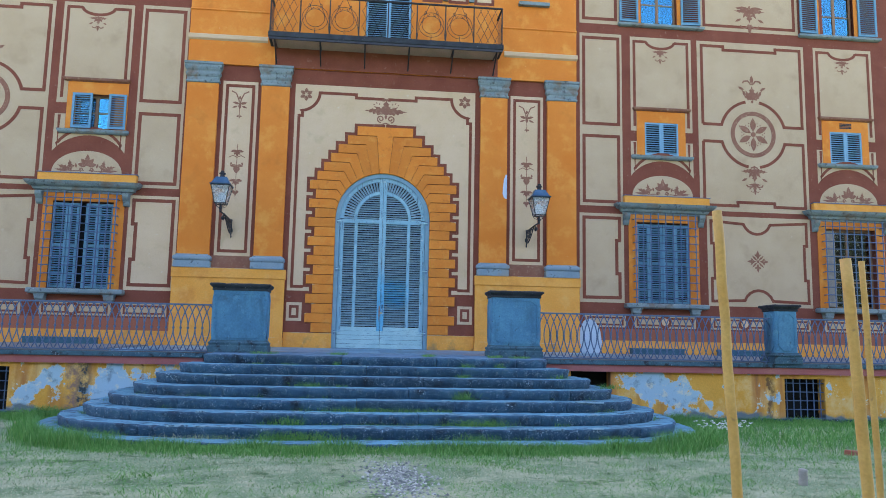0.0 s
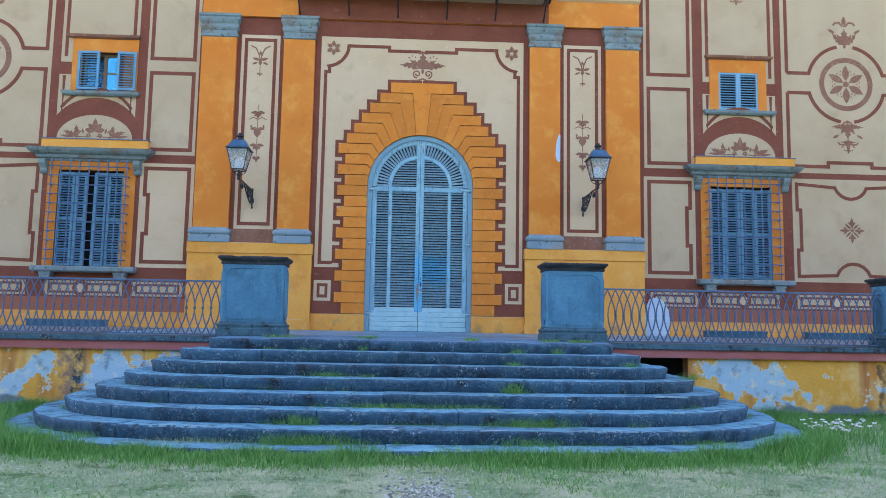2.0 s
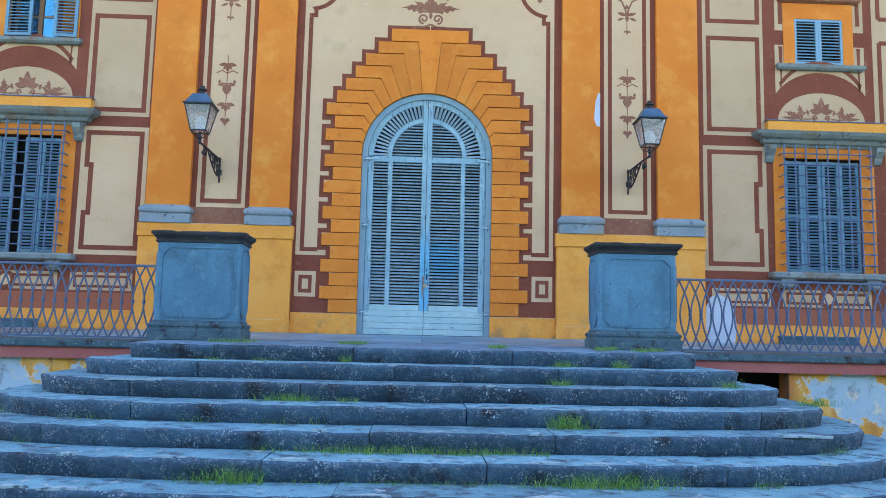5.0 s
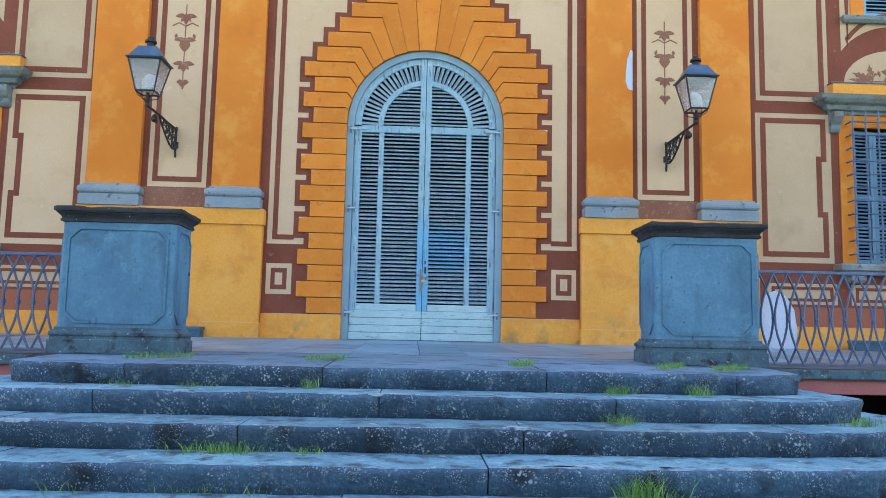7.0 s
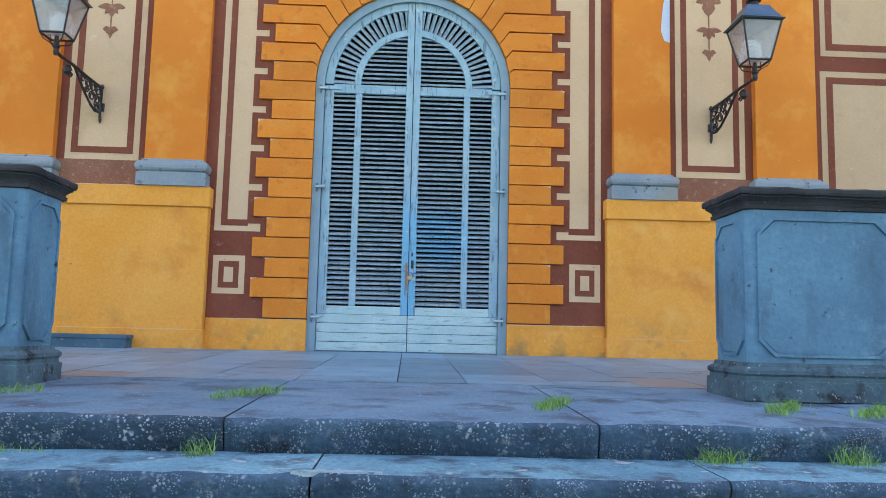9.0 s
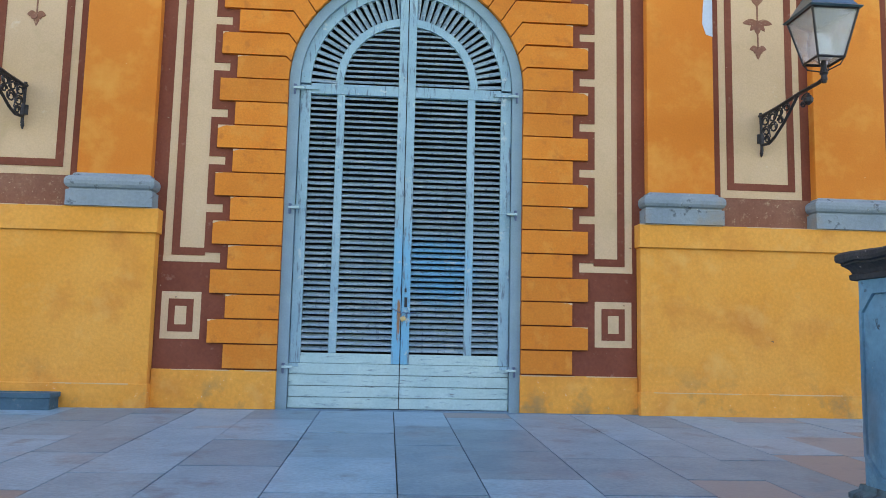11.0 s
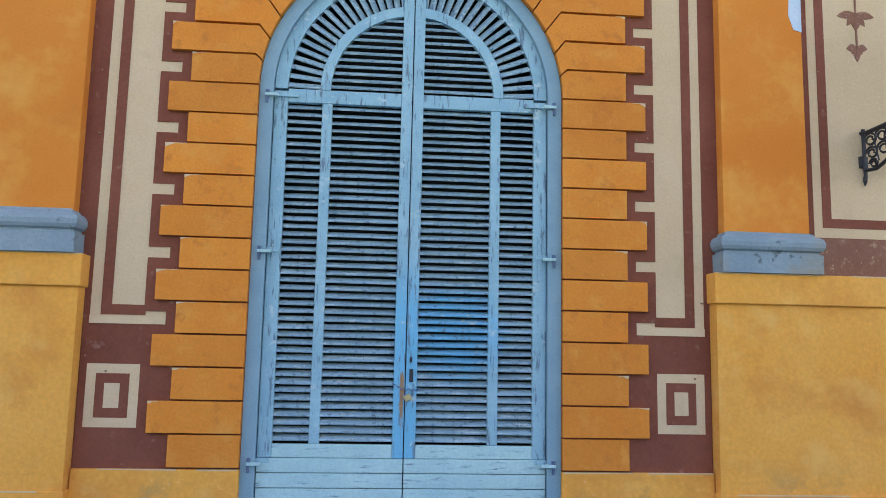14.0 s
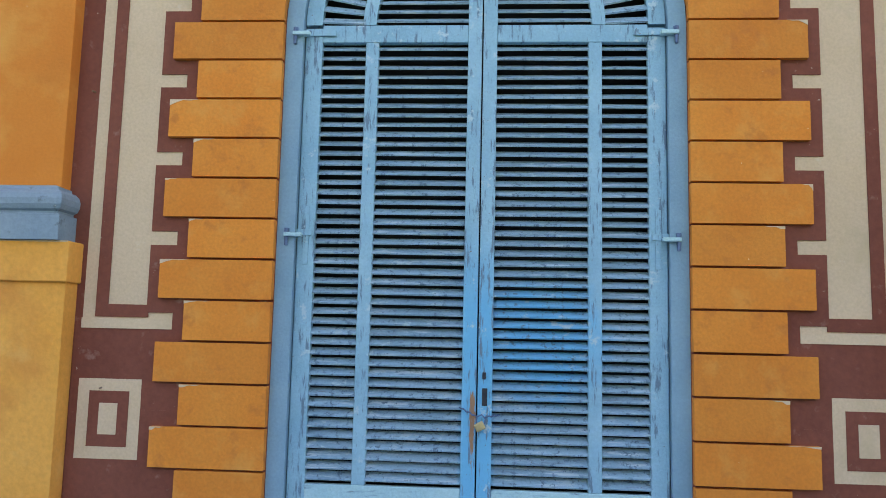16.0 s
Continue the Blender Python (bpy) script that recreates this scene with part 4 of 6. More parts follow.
for k in (-1, 1):
    for i in range(ROWS_N - 1):
        g = 0.007 if i < 13 else 0.010
        lo, hi = joint(i), joint(i + 1)
        w = row_width(i)
        inner = []
        if i >= 12:
            t0 = 84 * max(0, i - 12) / 9
            t1 = 84 * (i - 11) / 9
            inner = [(AR * math.cos(radians(a)), AC + AR * math.sin(radians(a))) for a in (t0 + (t1 - t0) * q / 4 for q in range(1, 4))]
        z0, z1 = Z0 + PITCH * i + g, Z0 + PITCH * (i + 1) - g
        lo = [(lo[0][0], z0)] + [(x, z + g) for x, z in lo[1:]]
        hi = [(hi[0][0], z1)] + [(x, z - g) for x, z in hi[1:]]
        if i == 11:
            hi = [(AR, z1)]
        pts = [(w, z0)] + lo + inner + hi[::-1] + [(w, z1)]
        part("quoin_block", prism(bmesh.new(), flip(pts, k), -0.05, 0.10), "quoin", wall)
rnd = random.Random(77)
for k in (-1, 1):
    for i in range(0, 20):
        if rnd.random() < 0.55:
            w, z = row_width(i), Z0 + PITCH * (i + 1) - 0.0075
            far, s = rnd.uniform(0.04, 0.20), rnd.uniform(0.008, 0.020)
            pts = [(w + 0.001, z), (w - far, z), (w - far * 0.7, z - s * 0.35), (w - far * 0.45, z - s * 0.2), (w - far * 0.2, z - s), (w + 0.001, z - s * rnd.uniform(0.8, 2.2))]
            part("plaster_chip", prism(bmesh.new(), flip(pts, k), -0.0525, -0.03), "cream", wall)
for x, z in ((2.26, 2.43), (-2.20, 2.41), (2.33, 3.02), (-2.38, 4.2), (3.02, 6.1), (-3.95, 2.3), (3.75, 2.1)):
    part("nail", tube(bmesh.new(), [(x, 0.0 if abs(x) < 2.4 else -0.12, z), (x, -0.035 if abs(x) < 2.4 else -0.165, z - 0.006)], 0.006, 5), "rust", wall)
lo = joint(21)
top = Z0 + PITCH * 22
pts = [(row_width(21), top)] + [(row_width(21), Z0 + PITCH * 21 + 0.007), (lo[0][0] - 0.006, lo[0][1] + 0.007), (lo[1][0] - 0.007, lo[1][1])]
pts = pts + [(0.0, AC + AR)] + [(-x, z) for x, z in pts[::-1]]
part("keystone", prism(bmesh.new(), pts, -0.055, 0.10), "quoin", wall)

# ---- the door ----
door = thing("door_1", "tall arched blue louvred double door, closed and padlocked", "door", kind="structure")
bm = bmesh.new()
ring_o = [(1.2, 1.30)] + arc(0, AC, 1.2, 0, 180, 40) + [(-1.2, 1.30)]
ring_i = [(1.095, 1.30)] + arc(0, AC, 1.095, 0, 180, 40) + [(-1.095, 1.30)]
for i in range(len(ring_o) - 1):
    prism(bm, [ring_o[i], ring_o[i + 1], ring_i[i + 1], ring_i[i]], 0.0, 0.2)
part("door_frame", bm, "frame", door, "grey-blue painted arched frame")
# Added black sheet: the dark between the slats is its colour.
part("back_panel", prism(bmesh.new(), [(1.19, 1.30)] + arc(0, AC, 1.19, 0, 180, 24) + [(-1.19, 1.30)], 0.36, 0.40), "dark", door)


def slat_mesh(w, depth=0.072, thick=0.010):
    """A louvre slat that slopes down towards the outside."""
    bm = bmesh.new()
    box(bm, -w / 2, w / 2, -depth / 2, depth / 2, -thick / 2, thick / 2)
    bmesh.ops.rotate(bm, verts=bm.verts, cent=(0, 0, 0), matrix=Matrix.Rotation(radians(31), 3, "X"))
    ob = part("slat", bm, "slat")
    me = ob.data
    bpy.data.objects.remove(ob)
    return me


S_WIDE, S_NARROW = slat_mesh(0.56), slat_mesh(0.27)
rnd = random.Random(5)
FY, BY = 0.045, 0.10
for k in (-1, 1):
    leaf_ob = thing("door_leaf", "", "", at=(0, 0, 0))
    leaf_ob.parent = door
    for key in list(leaf_ob.keys()):
        del leaf_ob[key]
    def member(name, x0, x1, z0, z1, y0=FY, material="door", lab=""):
        a, b = sorted((k * x0, k * x1))
        return part(name, box(bmesh.new(), a, b, y0, BY, z0, z1, 0.005), material, leaf_ob, lab)
    member("outer_stile", 0.985, 1.09, 1.79, 4.62)
    member("middle_stile", 0.635, 0.715, 1.89, 4.53, FY + 0.004)
    member("meeting_stile", 0.004, 0.088, 1.79, 5.725 if k > 0 else 5.72, FY - 0.006)
    member("bottom_rail", 0.088, 0.985, 1.79, 1.89, FY + 0.002, "plank", "pale cracked paint")
    member("impost_rail", 0.088, 0.985, 4.53, 4.64, FY + 0.002)
    for j in range(4):
        member("plank", 0.004, 1.09, 1.352 + 0.11 * j, 1.352 + 0.11 * (j + 1) - 0.005, FY - 0.004, "plank")
    n = 44
    for j in range(n):
        z = 1.905 + (j + 0.5) * (4.53 - 1.905) / n
        piece("slat", S_WIDE, leaf_ob, pose(k * 0.3615, 0.078, z, rnd.uniform(-3, 3), rnd.uniform(-0.3, 0.3), 0))
        piece("slat", S_NARROW, leaf_ob, pose(k * 0.85, 0.078, z, rnd.uniform(-3, 3), rnd.uniform(-0.4, 0.4), 0))
    # arched head: inner arch ring, its level slats, the fan between the rings, the outer ring
    bm = bmesh.new()
    a0, a1 = (0, 86) if k > 0 else (94, 180)
    for r0, r1, yy in ((0.655, 0.735, FY), (0.99, 1.09, FY)):
        o, q = arc(0, 4.64, r1, a0, a1, 20), arc(0, 4.64, r0, a0, a1, 20)
        for i in range(20):
            prism(bm, [o[i], o[i + 1], q[i + 1], q[i]], yy, BY)
    part("arched_rail", bm, "door", leaf_ob)
    for j in range(11):
        z = 4.66 + 0.058 * (j + 0.3)
        half = math.sqrt(max(0.0, 0.66 ** 2 - (z - 4.64) ** 2))
        if half > 0.14:
            bm = bmesh.new()
            box(bm, 0.085, half, -0.028, 0.028, -0.0055, 0.0055)
            bmesh.ops.rotate(bm, verts=bm.verts, cent=(0, 0, 0), matrix=Matrix.Rotation(radians(36), 3, "X"))
            if k < 0:
                bmesh.ops.scale(bm, verts=bm.verts, vec=(-1, 1, 1))
            bmesh.ops.translate(bm, verts=bm.verts, vec=(0, 0.07, z))
            part("slat", bm, "slat", leaf_ob)
    bm = bmesh.new()
    box(bm, 0.73, 0.995, -0.031, 0.031, -0.0055, 0.0055)
    bmesh.ops.rotate(bm, verts=bm.verts, cent=(0, 0, 0), matrix=Matrix.Rotation(radians(46 * k), 3, "X"))
    fan = part("slat", bm, "slat")
    me = fan.data
    bpy.data.objects.remove(fan)
    for j in range(19):
        a = (a0 + (a1 - a0) * (j + 0.5) / 19)
        ob = piece("fan_slat", me, leaf_ob, Matrix.Translation((0, 0.07, 4.64)) @ Matrix.Rotation(radians(-a), 4, "Y"))
    for z in (4.585, 3.35, 1.77):
        bm = bmesh.new()
        if z == 3.35:
            box(bm, k * 1.035 - 0.016, k * 1.035 + 0.016, FY - 0.010, FY, z - 0.19, z + 0.16, 0.002)
        x0, x1 = sorted((k * (0.90 if z > 4 else 1.0), k * 1.12))
        box(bm, x0, x1, FY - 0.014, FY - 0.002, z - 0.018, z + 0.018, 0.002)
        h = part("hinge", bm, "door", leaf_ob, "painted iron strap hinge")
        x0, x1 = sorted((k * 1.050, k * 1.155))
        part("hinge_bracket", box(bmesh.new(), x0, x1, FY - 0.075, FY - 0.03, z - 0.032, z - 0.008, 0.004), "plank", leaf_ob, "pale iron hinge bracket")
        part("hinge_pin", tube(bmesh.new(), [(k * 1.142, FY - 0.055, z - 0.085), (k * 1.142, FY - 0.055, z - 0.02), (k * 1.140, FY - 0.055, z + 0.018)], [0.010, 0.014, 0.016], 8), "iron", leaf_ob, "grey iron hinge pin")
bm = box(bmesh.new(), -2.38, 2.38, -0.127, -0.046, 1.2, floor_z(-0.09))
box(bm, -1.092, 1.092, -0.045, 0.15, 1.2, floor_z(0.0) + 0.002)
part("door_sill", bm, "landing", door, "worn stone threshold")
bm = bmesh.new()
box(bm, 0.03, 0.06, FY - 0.016, FY - 0.004, 2.36, 2.46, 0.003)
box(bm, 0.03, 0.05, FY - 0.016, FY - 0.004, 2.51, 2.55, 0.003)
part("keyhole_plate", bm, "black_iron", door, "dark iron keyhole plate")
lock = thing("padlock", "brass padlock on a thin chain joining the door leaves", "padlock")
bm = box(bmesh.new(), -0.028, 0.028, -0.012, 0.012, -0.024, 0.024, 0.006)
bmesh.ops.rotate(bm, verts=bm.verts, cent=(0, 0, 0), matrix=Matrix.Rotation(radians(-28), 3, "Y"))
bmesh.ops.translate(bm, verts=bm.verts, vec=(0.02, 0.015, 2.245))
part("lock_body", bm, "brass", lock)
part("shackle", tube(bmesh.new(), [(0.0, 0.015, 2.265), (0.004, 0.015, 2.30), (0.03, 0.015, 2.312), (0.052, 0.015, 2.29), (0.048, 0.015, 2.262)], 0.005), "iron", lock)
bm = bmesh.new()
for a, b in (((-0.10, 0.035, 2.35), (0.0, 0.018, 2.30)), ((0.05, 0.018, 2.30), (0.13, 0.035, 2.31))):
    for j in range(6):
        p, q = Vector(a).lerp(Vector(b), j / 6), Vector(a).lerp(Vector(b), (j + 1.15) / 6)
        tube(bm, [p, (p + q) / 2 + Vector((0, -0.006 if j % 2 else 0.002, 0.004 if j % 2 else -0.004)), q], 0.0045, 5)
tagged(part("chain", bm, "iron", lock), kind="stuff")

# ---- windows ----
def shutter_leaf(parent, x0, x1, z0, z1, y, material, turn=0.0, hinge=0.0, bands=1, name="shutter"):
    """A louvred shutter: frame, and slats joined into one part. turn swings it about the x given as hinge."""
    m = Matrix.Translation((hinge, y, 0)) @ Matrix.Rotation(radians(turn), 4, "Z") @ Matrix.Translation((-hinge, -y, 0))
    bm = bmesh.new()
    s = 0.055
    box(bm, x0, x0 + s, y, y + 0.04, z0, z1)
    box(bm, x1 - s, x1, y, y + 0.04, z0, z1)
    box(bm, x0 + s, x1 - s, y, y + 0.04, z0, z0 + s)
    box(bm, x0 + s, x1 - s, y, y + 0.04, z1 - s, z1)
    for b in range(1, bands):
        zz = z0 + (z1 - z0) * b / bands
        box(bm, x0 + s, x1 - s, y, y + 0.04, zz - s / 2, zz + s / 2)
    bm.transform(m)
    sh = part(name, bm, material, parent)
    bm = bmesh.new()
    n = int((z1 - z0 - 2 * s) / 0.058)
    for j in range(n):
        zz = z0 + s + (j + 0.5) * (z1 - z0 - 2 * s) / n
        q = bmesh.new()
        box(q, x0 + s, x1 - s, -0.024, 0.024, -0.005, 0.005)
        bmesh.ops.rotate(q, verts=q.verts, cent=(0, 0, 0), matrix=Matrix.Rotation(radians(38), 3, "X"))
        bmesh.ops.translate(q, verts=q.verts, vec=(0, y + 0.02, zz))
        vs = {v: bm.verts.new(v.co) for v in q.verts}
        for f in q.faces:
            bm.faces.new([vs[v] for v in f.verts])
        q.free()
    bm.transform(m)
    part("louvres", bm, material, sh)
    return sh


def casement(parent, x0, x1, z0, z1, y, mullions=1, panes="glass"):
    bm = bmesh.new()
    s = 0.06
    for a, b, c, d in ((x0, x0 + s, z0, z1), (x1 - s, x1, z0, z1), (x0 + s, x1 - s, z0, z0 + s), (x0 + s, x1 - s, z1 - s, z1), ((x0 + x1) / 2 - 0.04, (x0 + x1) / 2 + 0.04, z0 + s, z1 - s)):
        box(bm, a, b, y, y + 0.05, c, d, 0.004)
    f = part("window_frame", bm, "wood", parent)
    for i in range(mullions):
        zz = z0 + (z1 - z0) * (i + 1) / (mullions + 1)
        part("glazing_bar", box(bmesh.new(), x0 + s, x1 - s, y + 0.01, y + 0.04, zz - 0.02, zz + 0.02), "wood", f)
    for a, b in ((x0 + s, (x0 + x1) / 2 - 0.04), ((x0 + x1) / 2 + 0.04, x1 - s)):
        g = part("pane", box(bmesh.new(), a, b, y + 0.022, y + 0.028, z0 + s, z1 - s), panes, f)
        g.visible_shadow = False
    # Black sheet close behind the panes paints the unlit room.
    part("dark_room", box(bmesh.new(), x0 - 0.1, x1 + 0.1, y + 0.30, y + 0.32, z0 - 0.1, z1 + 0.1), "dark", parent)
    return f


def low_window(cx, name, style):
    lab = {"shut": "ground-floor window with closed blue-grey shutters behind an iron grille",
           "ajar": "ground-floor window with shutters ajar behind an iron grille",
           "glazed": "ground-floor window with brown casement behind an iron grille"}[style]
    w = thing(name, lab, "window", "barred windows", "structure")
    # orange surround painted on the wall and reveal
    bm = bmesh.new()
    for r in (rect(cx - 0.95, cx - 0.72, 2.64, 5.02), rect(cx + 0.72, cx + 0.98, 2.64, 5.02), rect(cx - 0.72, cx + 0.72, 4.82, 5.02)):
        prism(bm, r, -0.02, 0.0)
    part("surround", bm, "orange", w, "orange plaster surround")
    lint = part("lintel", profile_run(bmesh.new(), [(0.05, 5.02), (0.07, 5.06), (0.12, 5.08), (0.15, 5.14), (0.22, 5.17), (0.27, 5.22), (0.30, 5.28), (0.12, 5.31)], cx - 1.06, cx + 1.09), "stone", w, "weathered blue-grey stone cornice")
    part("cornice_block", box(bmesh.new(), cx - 1.09, cx + 1.25, -0.14, 0.0, 5.30, 5.50, 0.006), "yellow", w)
    part("flashing", box(bmesh.new(), cx - 1.11, cx + 1.27, -0.16, 0.0, 5.50, 5.515), "iron", w)
    for s in (-1, 1):
        x = cx + s * 1.03
        out = [(0.0, 4.72), (0.05, 4.73), (0.08, 4.78), (0.09, 4.84), (0.14, 4.89), (0.18, 4.95), (0.19, 5.03), (0.0, 5.05)]
        bm = bmesh.new()
        a = [bm.verts.new((x - 0.075, -d, z)) for d, z in out]
        b = [bm.verts.new((x + 0.075, -d, z)) for d, z in out]
        bm.faces.new(a)
        bm.faces.new(b[::-1])
        for i in range(len(out)):
            j = (i + 1) % len(out)
            bm.faces.new((a[i], b[i], b[j], a[j]))
        part("console", bm, "stone", w)
    part("window_sill", profile_run(bmesh.new(), [(0.20, 2.52), (0.24, 2.55), (0.24, 2.62), (0.22, 2.65), (0.05, 2.66)], cx - 0.86, cx + 0.89), "stone", w, "weathered grey stone sill")
    for s in (-1, 1):
        part("sill_bracket", lathe_square(bmesh.new(), [(0.09, 0.07, 2.36), (0.11, 0.10, 2.40), (0.11, 0.10, 2.44), (0.14, 0.12, 2.53)], cx + s * 0.80, -0.08), "stone", w)
    if style == "glazed":
        casement(w, cx - 0.72, cx + 0.72, 2.66, 4.82, 0.15, 2, "dim_glass")
        part("inner_shutter", box(bmesh.new(), cx - 0.70, cx - 0.42, 0.06, 0.09, 2.70, 4.78, 0.006), "grey_wood", w)
    else:
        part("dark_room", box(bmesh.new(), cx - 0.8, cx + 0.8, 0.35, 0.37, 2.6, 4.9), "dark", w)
        edges = (-0.72, -0.36, 0.0, 0.36, 0.72)
        for i in range(4):
            a, b = cx + edges[i] + 0.004, cx + edges[i + 1] - 0.004
            t, hinge = 0.0, a
            if style == "ajar" and i == 1:
                b -= 0.10
            if style == "ajar" and i == 2:
                a += 0.06
            if style == "shut":
                t = (6, -5, 7, -6)[i]
                hinge = (a, b, a, b)[i]
            shutter_leaf(w, a, b, 2.68, 4.78, 0.05 if i % 2 else 0.03, "shutter", t, hinge, 2)
    # projecting grille
    g = thing("window_grille", "projecting iron window grille, painted blue-grey", "window grille", "window grilles")
    x0, x1, y = cx - 0.81, cx + 0.83, -0.17
    for i in range(9):
        x = x0 + (x1 - x0) * i / 8
        part("bar", tube(bmesh.new(), [(x, y, 2.66), (x, y, 5.05)], 0.016, 6), "iron", g)
    for j in range(11):
        z = 2.80 + j * 0.207
        bm = tube(bmesh.new(), [(x0 - 0.03, 0.0, z), (x0 - 0.03, y - 0.012, z)], 0.013, 5)
        tube(bm, [(x0 - 0.06, y - 0.012, z), (x1 + 0.06, y - 0.012, z)], 0.013, 5)
        tube(bm, [(x1 + 0.03, 0.0, z), (x1 + 0.03, y - 0.012, z)], 0.013, 5)
        part("crossbar", bm, "iron", g)


low_window(LEFT, "window_1", "ajar")
low_window(WIN[0], "window_2", "shut")
low_window(WIN[1], "window_3", "glazed")


def small_window(cx, name, opened):
    w = thing(name, "small mezzanine window with open shutters" if opened else "small mezzanine window with closed sky-blue shutters", "window", "mezzanine windows", "structure")
    bm = bmesh.new()
    for r in (rect(cx - 0.69, cx - 0.47, 6.64, 7.88), rect(cx + 0.47, cx + (0.78 if opened else 0.67), 6.64, 7.88), rect(cx - 0.47, cx + 0.47, 7.56, 7.88)):
        prism(bm, r, -0.02, 0.0)
    part("surround", bm, "orange", w, "orange plaster surround")
    part("hood", profile_run(bmesh.new(), [(0.03, 7.87), (0.10, 7.90), (0.12, 7.95), (0.02, 7.99)], cx - 0.69, cx + 0.70), "faded", w)
    part("window_sill", profile_run(bmesh.new(), [(0.07, 6.53), (0.11, 6.57), (0.12, 6.63), (0.03, 6.65)], cx - 0.74, cx + 0.74), "stone", w)
    if opened:
        casement(w, cx - 0.47, cx + 0.47, 6.66, 7.56, 0.12, 1)
        shutter_leaf(w, cx - 0.55, cx - 0.06, 6.67, 7.57, -0.062, "shutter", -3, cx - 0.55)
        shutter_leaf(w, cx + 0.34, cx + 0.76, 6.67, 7.57, -0.065, "shutter", 4, cx + 0.76)
    else:
        part("dark_room", box(bmesh.new(), cx - 0.5, cx + 0.5, 0.25, 0.27, 6.6, 7.6), "dark", w)
        shutter_leaf(w, cx - 0.48, cx - 0.002, 6.66, 7.57, -0.01, "shutter_new")
        shutter_leaf(w, cx + 0.002, cx + 0.48, 6.66, 7.57, -0.01, "shutter_new")


small_window(LEFT + 0.1, "window_4", True)
small_window(WIN[0], "window_5", False)
small_window(WIN[1], "window_6", False)
v = thing("wall_vent", "dark iron vent above the mezzanine window", "vent")
bm = bmesh.new()
for i in range(4):
    box(bm, WIN[1] - 0.17, WIN[1] + 0.17, -0.035, -0.02, 7.66 + 0.04 * i, 7.685 + 0.04 * i)
part("vent_slats", bm, "black_iron", v)


def high_window(cx, name):
    w = thing(name, "tall upper window reflecting the sky, blue shutters thrown open", "window", "upper windows", "structure")
    casement(w, cx - 0.52, cx + 0.52, 10.36, 12.2, 0.12, 2)
    bm = bmesh.new()
    for r in (rect(cx - 0.64, cx - 0.52, 10.36, 12.3), rect(cx + 0.52, cx + 0.64, 10.36, 12.3)):
        prism(bm, r, -0.015, 0.0)
    part("surround", bm, "orange", w)
    part("window_sill", profile_run(bmesh.new(), [(0.07, 10.24), (0.12, 10.27), (0.12, 10.33), (0.03, 10.36)], cx - 1.05, cx + 1.15), "stone", w)
    shutter_leaf(w, cx - 1.14, cx - 0.60, 10.37, 12.2, -0.07, "shutter", 4, cx - 0.6)
    shutter_leaf(w, cx + 0.62, cx + 1.16, 10.37, 12.2, -0.07, "shutter", -4, cx + 0.62)


high_window(WIN[0] - 0.02, "window_7")
high_window(WIN[1] - 0.1, "window_8")

# ---- balcony ----
bd = thing("door_2", "pale blue louvred balcony door", "door", kind="structure")
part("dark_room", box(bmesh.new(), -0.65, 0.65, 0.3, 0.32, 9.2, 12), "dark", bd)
shutter_leaf(bd, -0.59, -0.005, 9.23, 11.88, -0.03, "shutter_new", name="door_leaf")
shutter_leaf(bd, 0.005, 0.59, 9.23, 11.88, -0.03, "shutter_new", name="door_leaf")
bal = thing("balcony", "stone balcony with a wrought iron railing over the door", "balcony")
BX0, BX1, BY0 = -3.02, 2.96, -0.78
part("slab", box(bmesh.new(), BX0, BX1, BY0, -0.07, 9.06, 9.20, 0.012), "capstone", bal, "weathered grey stone balcony slab")
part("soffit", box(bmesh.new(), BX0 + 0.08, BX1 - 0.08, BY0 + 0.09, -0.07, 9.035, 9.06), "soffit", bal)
part("edge_iron", box(bmesh.new(), BX0 + 0.02, BX1 - 0.02, BY0 + 0.02, BY0 + 0.06, 9.0, 9.06), "black_iron", bal)
for i in range(6):
    x = BX0 + 0.16 + (BX1 - BX0 - 0.32) * i / 5
    bm = tube(bmesh.new(), [(x, BY0 + 0.06, 9.03), (x, -0.08, 8.60)], 0.018, 6)
    tube(bm, [(x, BY0 + 0.06, 9.02), (x, -0.08, 9.02)], 0.018, 6)
    part("strut", bm, "black_iron", bal)
rail = part("handrail", tube(tube(tube(bmesh.new(), [(BX0 + 0.04, BY0 + 0.04, 10.17), (BX1 - 0.04, BY0 + 0.04, 10.17)], 0.028, 8), [(BX0 + 0.04, -0.07, 10.17), (BX0 + 0.04, BY0 + 0.04, 10.17)], 0.028, 8), [(BX1 - 0.04, BY0 + 0.04, 10.17), (BX1 - 0.04, -0.07, 10.17)], 0.028, 8), "black_iron", bal)
ry = BY0 + 0.04
for i in range(9):
    x = BX0 + 0.04 + (BX1 - BX0 - 0.08) * i / 8
    part("post", tube(bmesh.new(), [(x, ry, 9.2), (x, ry, 10.17)], 0.016, 6), "black_iron", bal)
bw = (BX1 - BX0 - 0.08) / 8
